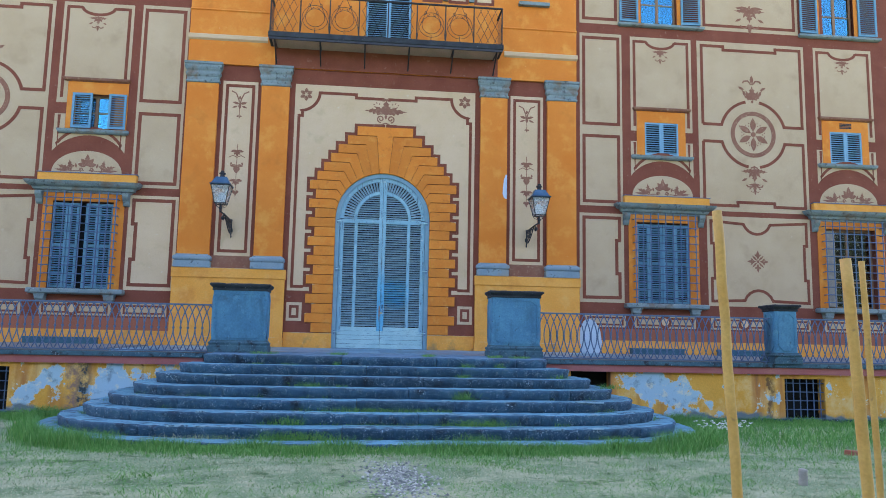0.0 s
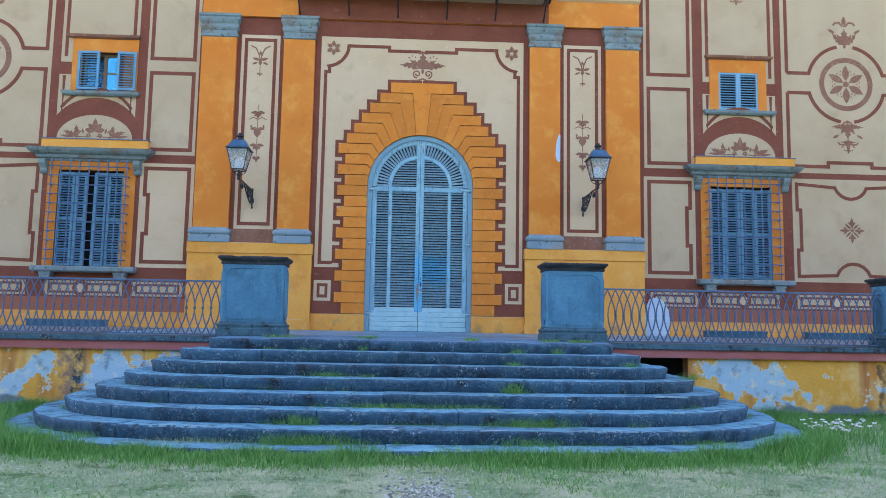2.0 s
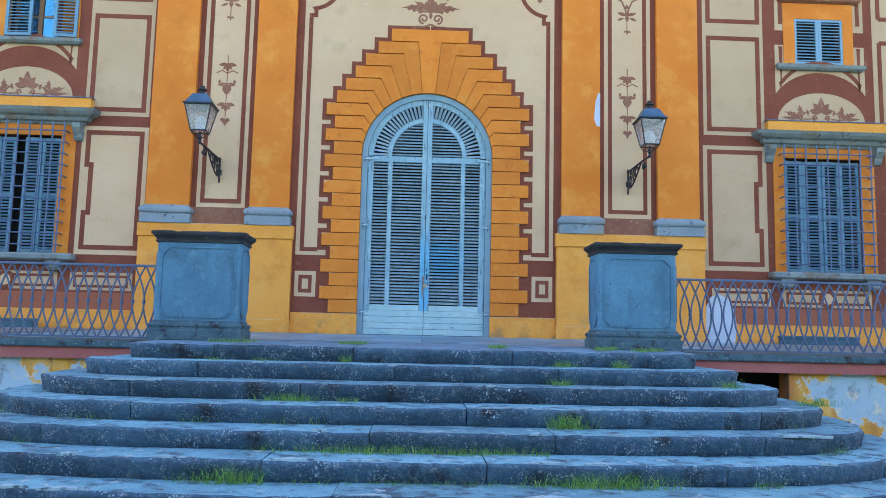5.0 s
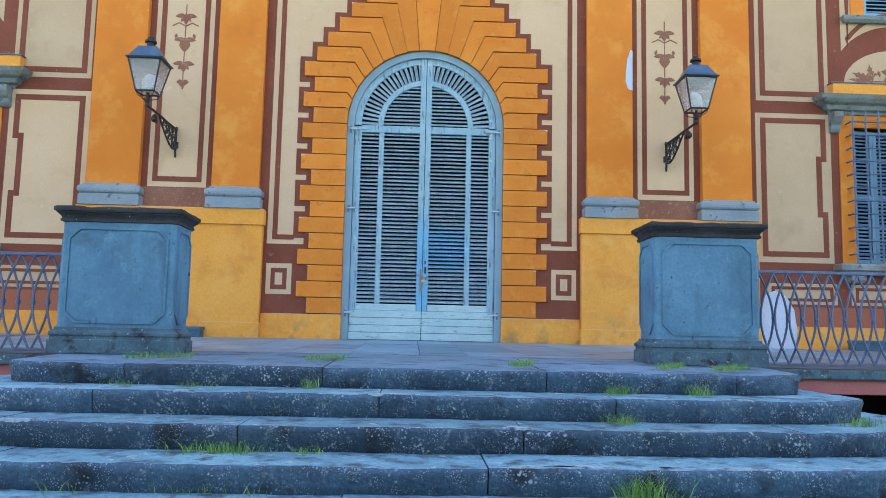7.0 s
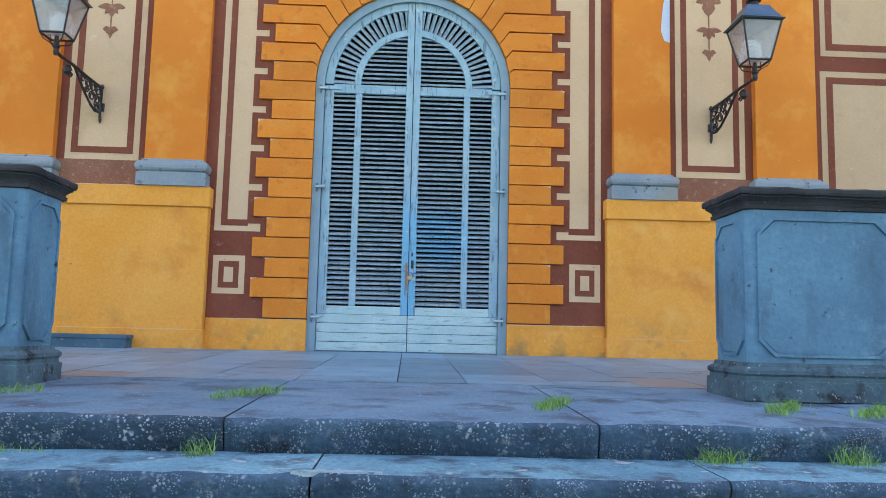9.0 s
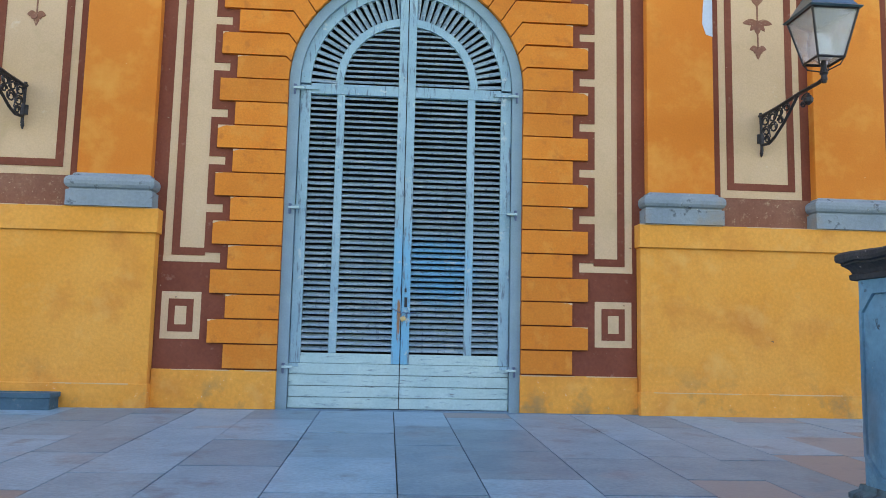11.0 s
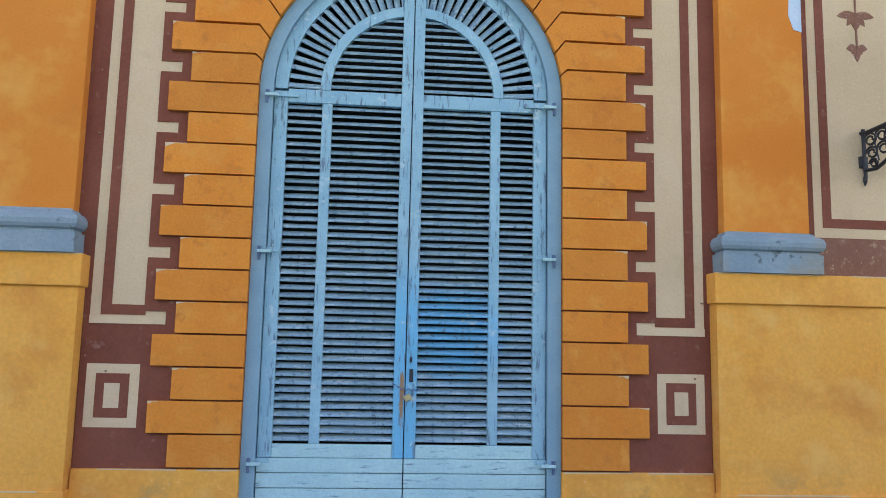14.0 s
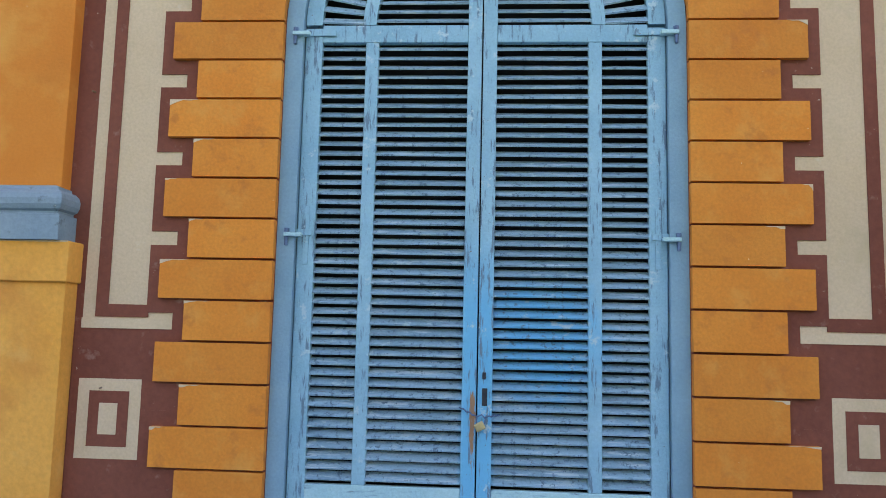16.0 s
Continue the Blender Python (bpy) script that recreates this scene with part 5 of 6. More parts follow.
for i in range(8):
    x = BX0 + 0.04 + bw * (i + 0.5)
    bm = bmesh.new()
    if i in (0, 3, 4, 7):
        for j in range(-3, 4):
            for s in (-1, 1):
                pts = [(x + j * 0.19 + s * 0.45 * (u - 0.5) * 2 * 0.5, ry, 9.22 + 0.92 * u) for u in (0, 0.25, 0.5, 0.75, 1)]
                pts = [p for p in pts if abs(p[0] - x) < bw / 2 + 0.01]
                if len(pts) > 1:
                    tube(bm, pts, 0.006, 4)
    else:
        for r in (0.33, 0.24):
            tube(bm, [(px, ry, pz) for px, pz in arc(x, 9.62, r, 0, 360, 20)], 0.007, 4)
        for s in (-1, 1):
            tube(bm, [(x + s * 0.18 * (1 - q / 18), ry, 9.9 + 0.11 * (1 - q / 18) * math.sin(q * 0.5)) for q in range(14)], 0.007, 4)
            tube(bm, [(x + s * 0.36, ry, 9.2), (x + s * 0.33, ry, 9.5), (x + s * 0.05, ry, 10.15)], 0.007, 4)
        tube(bm, [(x, ry, 9.2), (x, ry, 9.35)], 0.008, 4)
    part("scrollwork", bm, "black_iron", bal)
for x in (BX0 + 0.04, BX1 - 0.04):
    bm = bmesh.new()
    for j in range(5):
        yy = -0.1 - 0.15 * j
        tube(bm, [(x, yy, 9.2), (x, yy - 0.06, 9.7), (x, yy, 10.17)], 0.007, 4)
    part("side_bars", bm, "black_iron", bal)

# ---- wall lanterns ----
def lantern(cx):
    k = 1 if cx > 0 else -1
    L = thing("wall_lantern", "black iron and glass lantern on a scrolled wall bracket", "lantern", "wall lanterns")
    y, zb, zt = -1.06, 4.79, 5.22
    L.location.z = -0.09
    lo, hi = 0.126, 0.219
    for sx, sy in ((-1, -1), (1, -1), (1, 1), (-1, 1)):
        part("corner_bar", tube(bmesh.new(), [(cx + sx * lo, y + sy * lo, zb), (cx + sx * hi, y + sy * hi, zt)], 0.011, 5), "black_iron", L)
    for h, z in ((lo, zb), (hi, zt)):
        c = [(cx - h, y - h, z), (cx + h, y - h, z), (cx + h, y + h, z), (cx - h, y + h, z)]
        for p, q in zip(c, c[1:] + c[:1]):
            part("rim_bar", tube(bmesh.new(), [p, q], 0.013, 5), "black_iron", L)
    for i, (a, b) in enumerate((((-1, -1), (1, -1)), ((1, -1), (1, 1)), ((1, 1), (-1, 1)), ((-1, 1), (-1, -1)))):
        bm = bmesh.new()
        lo2, hi2 = lo - 0.004, hi - 0.004
        v = [bm.verts.new((cx + a[0] * lo2, y + a[1] * lo2, zb)), bm.verts.new((cx + b[0] * lo2, y + b[1] * lo2, zb)), bm.verts.new((cx + b[0] * hi2, y + b[1] * hi2, zt)), bm.verts.new((cx + a[0] * hi2, y + a[1] * hi2, zt))]
        bm.faces.new(v)
        bmesh.ops.solidify(bm, geom=bm.faces[:], thickness=0.004)
        g = part("pane", bm, "frost", L)
        g.visible_shadow = False
    part("globe", lathe(bmesh.new(), [(0.03, 4.80), (0.085, 4.82), (0.105, 4.89), (0.10, 4.98), (0.06, 5.05), (0.02, 5.07)], cx, y, 14), "bulb", L, "milky glass globe", shade=True)
    part("roof", lathe_square(bmesh.new(), [(0.242, 0.242, 5.22), (0.252, 0.252, 5.235), (0.215, 0.215, 5.26), (0.135, 0.135, 5.40), (0.128, 0.128, 5.42), (0.06, 0.06, 5.43)], cx, y), "copper", L, "copper lantern roof tinted with the sky's blue")
    part("finial", lathe(bmesh.new(), [(0.065, 5.42), (0.055, 5.46), (0.05, 5.50), (0.085, 5.51), (0.075, 5.54), (0.04, 5.55), (0.045, 5.58), (0.01, 5.60)], cx, y, 10), "black_iron", L)
    part("neck", lathe(bmesh.new(), [(0.02, 4.58), (0.03, 4.61), (0.026, 4.65), (0.04, 4.67), (0.03, 4.71), (0.022, 4.79)], cx, y, 10), "black_iron", L)
    bm = bmesh.new()
    for sx, sy in ((-1, -1), (1, -1), (1, 1), (-1, 1)):
        tube(bm, [(cx + sx * lo, y + sy * lo, zb), (cx + sx * 0.10, y + sy * 0.10, zb - 0.06), (cx + sx * 0.02, y + sy * 0.02, zb - 0.10)], 0.007, 4)
    part("cradle", bm, "black_iron", L)
    # the arm leans out from a point nearer the door
    def ox(yy):
        return cx - k * 0.10 * (1 + yy / 1.06)
    def along(pts):
        return [(ox(1.325 * yy), 1.325 * yy, zz + 0.09 * (1 + yy / 0.8)) for yy, zz in pts]
    bm = bmesh.new()
    tube(bm, along([(0.0, 4.47), (-0.06, 4.465), (-0.25, 4.50), (-0.55, 4.57), (-0.74, 4.60), (-0.8, 4.63)]), 0.019, 6)
    tube(bm, along([(-0.02, 4.50), (-0.025, 4.08)]), 0.017, 6)
    tube(bm, along([(-0.025, 4.15), (-0.12, 4.15), (-0.20, 4.20), (-0.32, 4.32), (-0.44, 4.47), (-0.50, 4.55)]), 0.016, 6)
    part("bracket", bm, "black_iron", L, "wrought iron wall bracket")
    bm = bmesh.new()
    for cy, cz, r in ((-0.08, 4.40, 0.06), (-0.09, 4.29, 0.055), (-0.10, 4.20, 0.04), (-0.18, 4.42, 0.06), (-0.19, 4.31, 0.06), (-0.27, 4.44, 0.05), (-0.28, 4.36, 0.04), (-0.36, 4.47, 0.045), (-0.60, 4.49, 0.055), (-0.56, 4.44, 0.03)):
        tube(bm, along([(cy + r * (1 - 0.65 * q / 18) * math.cos(q * 0.55), cz + r * (1 - 0.65 * q / 18) * math.sin(q * 0.55)) for q in range(19)]), 0.010, 5)
    for u in (0.25, 0.5, 0.75):
        tube(bm, along([(-0.05 - 0.36 * u, 4.475 + 0.04 * u), (-0.03 - 0.33 * u, 4.36 + 0.08 * u), (-0.07 - 0.30 * u, 4.16 + 0.22 * u)]), 0.008, 4)
    tagged(part("scrollwork", bm, "black_iron", L, "dense scrolled ironwork"), kind="stuff")
    part("boss", lathe(bmesh.new(), [(0.012, 4.44), (0.045, 4.47), (0.05, 4.50), (0.02, 4.54)], ox(-0.82), -0.82, 8), "black_iron", L)
    part("wall_plate", box(bmesh.new(), ox(0) - 0.035, ox(0) + 0.035, -0.03, 0.0, 4.26, 4.36, 0.006), "black_iron", L)
    part("drop", tube(bmesh.new(), [(ox(0), -0.025, 4.19), (ox(0), -0.03, 4.15), (ox(0), -0.025, 4.11)], [0.012, 0.02, 0.006], 6), "black_iron", L)


lantern(-3.88)
lantern(3.84)

# patches where plaster has come off
bm = prism(bmesh.new(), [(3.13, 5.30), (3.20, 5.28), (3.203, 5.92), (3.17, 5.93), (3.12, 5.78), (3.10, 5.60), (3.09, 5.42)], -0.103, -0.09)
part("bare_patch", bm, "white", wall, "white patch of bare plaster on the pilaster")
bm = prism(bmesh.new(), [(5.17, 1.34), (5.70, 1.34), (5.74, 1.62), (5.70, 1.93), (5.58, 2.14), (5.42, 2.22), (5.27, 2.17), (5.18, 1.98), (5.15, 1.7)], -0.03, 0.0)
part("bare_patch", bm, "white", wall, "pale rounded patch of bare plaster")

# ---- terrace ----
CX = -0.12          # axis of the steps
bm = bmesh.new()
def slab(x0, x1, y0, y1, top, low):
    v = [bm.verts.new((x, y, z)) for x in (x0, x1) for y, z in ((y0, floor_z(y0) + top), (y1, floor_z(y1) + top), (y1, low), (y0, low))]
    for q in ((0, 1, 2, 3), (7, 6, 5, 4), (0, 4, 5, 1), (1, 5, 6, 2), (2, 6, 7, 3), (3, 7, 4, 0)):
        bm.faces.new([v[i] for i in q])
slab(-17, 17, -4.38, 0.0, -0.03, 0.98)
terrace = tagged(part("terrace", bm, "joint"), "raised terrace paved with grey stone slabs", "terrace", kind="structure")
for k, a, b in ((-1, -17, CX - 3.28), (1, CX + 3.22, 17)):
    bm = bmesh.new()
    box(bm, a, b, -4.60, -4.05, 1.12, 1.205, 0.012)
    tagged(part("coping", bm, "flecked_dark"), "dark stone coping along the terrace edge", "coping", kind="structure")
    bm = bmesh.new()
    box(bm, a, b, -4.55, -4.38, 0.985, 1.12)
    tagged(part("trim", bm, "pink"), "faded red painted band under the coping", "trim", kind="structure")
BASE_HOLES = [(3.7, 4.51, 0.66, 0.985), (8.16, 9.03, 0.02, 0.90), (-7.75, -6.88, 0.02, 0.90)]
bw_ob = tagged(part("wall_terrace", pierced_wall(-17, 17, -0.3, 0.99, -4.46, -4.2, BASE_HOLES), "peeled"), "peeling ochre plaster wall under the terrace", "wall", kind="structure")
# Black sheet paints the unlit cellar.
tagged(part("wall_terrace_back", box(bmesh.new(), -17, 17, -3.9, -3.85, -0.3, 0.98), "dark"), "near-black sheet for the unlit cellar behind the openings", "wall", kind="structure")
for i, (a, b, c, d) in enumerate(BASE_HOLES[1:]):
    g = thing("cellar_grate", "dark iron cellar grate in the terrace wall", "grate", "cellar grates")
    for j in range(6):
        x = a + (b - a) * (j + 0.5) / 6
        part("bar", tube(bmesh.new(), [(x, -4.40, c), (x, -4.40, d)], 0.012, 5), "iron", g)
    for j in range(5):
        z = c + (d - c) * (j + 0.5) / 5
        part("crossbar", tube(bmesh.new(), [(a, -4.415, z), (b, -4.415, z)], 0.010, 5), "iron", g)


# low stone kerbs along the facade
def kerb(x0, x1, label):
    z, m = floor_z(-0.40), (x1 - x0) / 2
    k_ob = thing("stone_trough", label, "trough", "stone troughs", at=((x0 + x1) / 2, -0.29, z))
    part("trough_body", lathe_square(bmesh.new(), [(m - 0.012, 0.100, 0.0), (m - 0.012, 0.100, 0.105), (m, 0.112, 0.112), (m, 0.112, 0.150), (m - 0.006, 0.106, 0.156), (m - 0.05, 0.06, 0.156), (m - 0.06, 0.05, 0.10)], 0, 0), "trough", k_ob)


for a, b in ((-8.40, -6.72), (-4.05, -3.16), (6.42, 7.82), (8.75, 10.2)):
    kerb(a, b, "low blue-grey stone trough standing against the facade")


# ---- pedestals ----
def pedestal(x0, x1, y0, y1, z0, z1, name, label, group, inset=0.045):
    cx, cy, hx, hy = (x0 + x1) / 2, (y0 + y1) / 2, (x1 - x0) / 2, (y1 - y0) / 2
    p = thing(name, label, "pedestal", group, at=(cx, cy, z0))
    h = z1 - z0
    part("base", lathe_square(bmesh.new(), [(hx, hy, 0), (hx, hy, 0.115), (hx - 0.014, hy - 0.014, 0.122), (hx - 0.016, hy - 0.016, 0.145), (hx - 0.004, hy - 0.004, 0.158), (hx - 0.004, hy - 0.004, 0.180), (hx - 0.022, hy - 0.022, 0.194), (hx - 0.034, hy - 0.034, 0.200), (hx - 0.04, hy - 0.04, 0.225)], 0, 0), "flecked_dark", p, "dark moulded stone base with pale flecks")
    bx, by = hx - inset, hy - inset
    bm = lathe_square(bmesh.new(), [(bx, by, 0.21), (bx, by, h - 0.13)], 0, 0)
    bmesh.ops.bevel(bm, geom=[e for e in bm.edges if abs(e.verts[0].co.z - e.verts[1].co.z) > 0.1], offset=0.042, segments=4, profile=0.5, affect="EDGES")
    body = part("body", bm, "pedestal", p)
    cap = bmesh.new()
    lathe_square(cap, [(bx - 0.004, by - 0.004, h - 0.136), (bx + 0.014, by + 0.014, h - 0.130), (bx + 0.016, by + 0.016, h - 0.108), (bx + 0.006, by + 0.006, h - 0.102), (bx + 0.012, by + 0.012, h - 0.086), (bx + 0.028, by + 0.028, h - 0.068), (bx + 0.040, by + 0.040, h - 0.060), (bx + 0.040, by + 0.040, h - 0.050), (hx + 0.010, hy + 0.010, h - 0.046), (hx + 0.014, hy + 0.014, h - 0.030), (hx + 0.012, hy + 0.012, h - 0.010), (hx - 0.004, hy - 0.004, h)], 0, 0)
    bmesh.ops.subdivide_edges(cap, edges=[e for e in cap.edges if e.calc_length() > 0.4], cuts=14, use_grid_fill=True)
    for v in cap.verts:
        if v.co.z > h - 0.07:
            q = Vector((v.co.x + cx, v.co.y, v.co.z)) * 9
            v.co += Vector((noise.noise(q), noise.noise(q + Vector((7, 0, 0))), noise.noise(q + Vector((0, 9, 0))))) * 0.009
    part("cap", cap, "capstone", p, "blackened moulded stone cap")
    def panel(w, side):
        c = 0.09
        lo, hi = 0.27, h - 0.19
        out = [(-w + c, lo), (w - c, lo), (w, lo + c), (w, hi - c), (w - c, hi), (-w + c, hi), (-w, hi - c), (-w, lo + c)]
        bm = bmesh.new()
        stroke(bm, out, 0.020, -0.012, 0.004, True)
        prism(bm, [(x * 0.965, (z - (lo + hi) / 2) * 0.965 + (lo + hi) / 2) for x, z in out], -0.005, 0.004)
        bmesh.ops.remove_doubles(bm, verts=bm.verts, dist=0.002)
        return bm
    w = bx - 0.07
    bm = panel(w, 0)
    bmesh.ops.translate(bm, verts=bm.verts, vec=(0, -by, 0))
    part("front_panel", bm, "pedestal", body)
    for s in (-1, 1):
        bm = panel(by - 0.06, s)
        bmesh.ops.rotate(bm, verts=bm.verts, cent=(0, 0, 0), matrix=Matrix.Rotation(radians(90 * s), 3, "Z"))
        bmesh.ops.translate(bm, verts=bm.verts, vec=(s * bx, 0, 0))
        part("side_panel", bm, "pedestal", body)


pedestal(-3.29, -2.20, -4.79, -4.22, 1.235, 2.52, "stone_pedestal", "square blue-grey stone pedestal with a blackened cap", "stair pedestals")
pedestal(2.006, 3.055, -4.81, -4.22, 1.235, 2.52, "stone_pedestal", "square blue-grey stone pedestal with a blackened cap", "stair pedestals")
pedestal(7.87, 8.45, -4.66, -4.08, 1.20, 2.40, "stone_post", "slim stone post in the terrace railing", "", 0.05)

# ---- terrace railing: interlaced pointed loops ----
STEP = 0.134
bm = bmesh.new()
for s in (-1, 1):
    tube(bm, [(s * STEP * math.sin(math.pi * q / 10), 0.012 * s, 0.875 * q / 10) for q in range(11)], 0.0112, 5)
loop_ob = part("rail_loop", bm, "iron")
LOOP = loop_ob.data
bpy.data.objects.remove(loop_ob)
bm = bmesh.new()
lathe(bm, [(0.020, -0.02), (0.024, -0.01), (0.024, 0.01), (0.020, 0.02)], 0, 0, 6)
c_ob = part("collar", bm, "iron")
COLLAR = c_ob.data
bpy.data.objects.remove(c_ob)


def railing(x0, x1):
    y, z0 = -4.42, 1.205
    r = thing("terrace_railing", "blue-grey iron railing of interlaced pointed loops", "railing", "terrace railings", at=((x0 + x1) / 2, y, z0))
    m = (x0 + x1) / 2
    part("top_rail", box(bmesh.new(), x0 - m, x1 - m, -0.022, 0.022, 0.900, 0.930, 0.005), "iron", r)
    part("bottom_rail", box(bmesh.new(), x0 - m, x1 - m, -0.016, 0.016, 0.03, 0.05, 0.003), "iron", r)
    n = int((x1 - x0) / STEP)
    for i in range(n):
        x = x0 + (i + 0.5) * (x1 - x0) / n - m
        piece("rail_loop", LOOP, r, pose(x, 0, 0.035))
        if 0 < i < n - 1:
            piece("collar", COLLAR, r, pose(x, 0, 0.472))
    for i in range(1 + int((x1 - x0) / 2.5)):
        x = x0 + 0.1 + i * (x1 - x0 - 0.2) / max(1, int((x1 - x0) / 2.5)) - m
        part("foot", tube(bmesh.new(), [(x, 0, 0.0), (x, 0, 0.04)], 0.015, 6), "iron", r)


railing(-12.0, -3.27)
railing(3.09, 7.90)
railing(8.42, 15.0)

# ---- steps: eight courses of stone blocks with rounded ends ----
RISE, TREAD = 0.160, 0.46
NOSE_Y, NOSE_Z = -5.85, floor_z(-5.85)


def course(k):
    """The nose line of course k (0 is the terrace edge) as points from one wall end to the other."""
    half = 3.12 + 0.355 * k
    y0, depth = -4.46, -(NOSE_Y - TREAD * k) - 4.46
    p = (9.0, 7.0, 5.5, 4.6, 4.0, 3.6, 3.3, 3.1)[k]
    side, n = [], 14
    knee = 0.5 ** (1 / p)
    for i in range(n):
        v = knee * i / n
        side.append((half * (1 - v ** p) ** (1 / p), depth * v))
    for i in range(n + 12):
        u = knee * (1 - i / (n + 12))
        side.append((half * u, depth * (1 - u ** p) ** (1 / p)))
    pts = [(CX - x, y0 - d) for x, d in side] + [(CX, y0 - depth)] + [(CX + x, y0 - d) for x, d in side[::-1]]
    return pts


stairs = thing("steps", "broad flight of eight worn grey stone steps with rounded ends", "steps", kind="structure")
rnd = random.Random(11)
for k in range(8):
    line = [Vector(p) for p in course(k)]
    dist = [0.0]
    for a, b in zip(line, line[1:]):
        dist.append(dist[-1] + (b - a).length)
    total = dist[-1]
    zt, zb = NOSE_Z - RISE * k, NOSE_Z - RISE * (k + 1) - 0.03
    def at(s):
        for i in range(len(line) - 1):
            if dist[i + 1] >= s:
                u = (s - dist[i]) / max(1e-6, dist[i + 1] - dist[i])
                p = line[i].lerp(line[i + 1], u)
                t = (line[min(i + 2, len(line) - 1)] - line[max(i - 1, 0)]).normalized()
                return p, Vector((-t.y, t.x))
        return line[-1], Vector((1, 0))
    cuts, s = [0.0], rnd.uniform(0.7, 1.3)
    while s < total - 0.6:
        cuts.append(s)
        s += rnd.uniform(1.5, 2.9)
    cuts.append(total)
    if k == 0:
        cuts = [0.0] + [next(dist[i] for i in range(len(line)) if line[i].x >= x and dist[i] > 0.8) for x in (-2.3, -0.84, 0.81, 2.25)] + [total]
    centre = Vector((CX, -4.4))
    for c0, c1 in zip(cuts, cuts[1:]):
        bm = bmesh.new()
        n = max(2, int((c1 - c0) / 0.035))
        rings = []
        lift = rnd.uniform(-0.004, 0.004)
        for i in range(n + 1):
            u = i / n
            p, nrm = at(c0 + 0.004 + (c1 - c0 - 0.008) * u)
            inward = nrm if nrm.dot(centre - p) > 0 else -nrm
            q = p + inward * 0.62
            if k == 0:
                q = Vector((p.x * 0.985, -4.0)) if p.y < -5.0 else p + inward * 0.55
            w = 0.026 * noise.noise(Vector((p.x * 2.3, p.y * 2.3, k * 5.1))) + 0.018 * noise.noise(Vector((p.x * 8, p.y * 8, k * 3.3)))
            h = 0.009 * noise.noise(Vector((p.x * 2.2, p.y * 2.2, 9 + k))) + 0.005 * noise.noise(Vector((p.x * 9, p.y * 9, 9 + k))) + lift
            wear = 0.020 * max(0.0, 0.35 + noise.noise(Vector((p.x * 1.6, p.y * 1.6, 30 + k)))) + 0.010 * noise.noise(Vector((p.x * 7, p.y * 7, 40 + k)))
            chip = max(0.0, noise.noise(Vector((p.x * 5, p.y * 5, 20 + k))) - 0.30) * 0.07
            jag = 0.011 * noise.noise(Vector((p.x * 19, p.y * 19, 50 + k))) + 0.006 * noise.noise(Vector((p.x * 43, p.y * 43, 60 + k)))
            w += jag * 0.6
            o = -inward
            prof = [(p + o * (w - 0.034), zb), (p + o * (w - 0.014), zt - 0.065), (p + o * w, zt - 0.026 - chip - wear * 0.6 + jag), (p + o * (w - 0.008 - chip), zt - 0.007 + h - chip * 0.6 - wear * 0.8 + jag * 0.8), (p + o * (w - 0.022 - chip * 1.5), zt + h - wear * 0.25 + jag * 0.3), (q, floor_z(q.y) if k == 0 else zt + 0.004 + lift), (q, zb)]
            rings.append([bm.verts.new((v.x, v.y, z)) for v, z in prof])
        m = len(rings[0])
        for a, b in zip(rings, rings[1:]):
            for j in range(m):
                bm.faces.new((a[j], a[(j + 1) % m], b[(j + 1) % m], b[j]))
        bm.faces.new(rings[0][::-1])
        bm.faces.new(rings[-1])
        bm.normal_update()
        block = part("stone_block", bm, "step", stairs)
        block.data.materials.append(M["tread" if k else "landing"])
        # Top faces get the paler stone, which puts light from above into colour.
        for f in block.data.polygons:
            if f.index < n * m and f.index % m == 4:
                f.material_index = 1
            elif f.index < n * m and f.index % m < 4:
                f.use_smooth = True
    # rubble core under the treads
    bm = bmesh.new()
    a = [bm.verts.new((CX + (v.x - CX) * 0.965, -4.4 + (v.y + 4.4) * 0.95, zt - 0.02)) for v in line]
    b = [bm.verts.new((CX + (v.x - CX) * 0.965, -4.4 + (v.y + 4.4) * 0.95, zb - 0.02)) for v in line]
    bm.faces.new(a)
    bm.faces.new(b[::-1])
    for i in range(len(a)):
        j = (i + 1) % len(a)
        bm.faces.new((a[i], b[i], b[j], a[j]))
    part("core", bm, "joint", stairs)

# where the top layer of a tread has split off, paler stone shows along the nose
rr = random.Random(64)
for k in range(1, 8):
    for _ in range((4, 5, 5, 5, 7, 8, 6)[k - 1]):
        x = CX + rr.uniform(-2.5 - 0.2 * k, 2.5 + 0.2 * k)
        y = min(p[1] for p in course(k) if abs(p[0] - x) < 0.25) + 0.034
        half, deep = rr.uniform(0.06, 0.24), rr.uniform(0.03, 0.10)
        n = 7
        edge = [(x - half + 2 * half * i / n, y + 0.012 * noise.noise(Vector((x * 9 + i, y, k)))) for i in range(n + 1)]
        back = [(px + rr.uniform(-0.015, 0.015), y + 0.012 + deep * (1 - abs(2 * i / n - 1) ** 1.5) * rr.uniform(0.5, 1.1)) for i, (px, _) in enumerate(edge)]
        zt = NOSE_Z - RISE * k + 0.009
        bm = bmesh.new()
        top = [bm.verts.new((px, py, zt)) for px, py in edge + back[::-1]]
        low = [bm.verts.new((v.co.x, v.co.y, zt - 0.02)) for v in top]
        bm.faces.new(top)
        for i in range(len(top)):
            j = (i + 1) % len(top)
            bm.faces.new((top[i], low[i], low[j], top[j]))
        part("split_edge", bm, "flake", stairs)

# ---- lawn ----
def ground_z(x, y):
    near = max(0.0, 1 - abs(y + 9.2) / 3.0)
    return 0.02 * noise.noise(Vector((x * 0.4, y * 0.4, 0))) + 0.02 * near


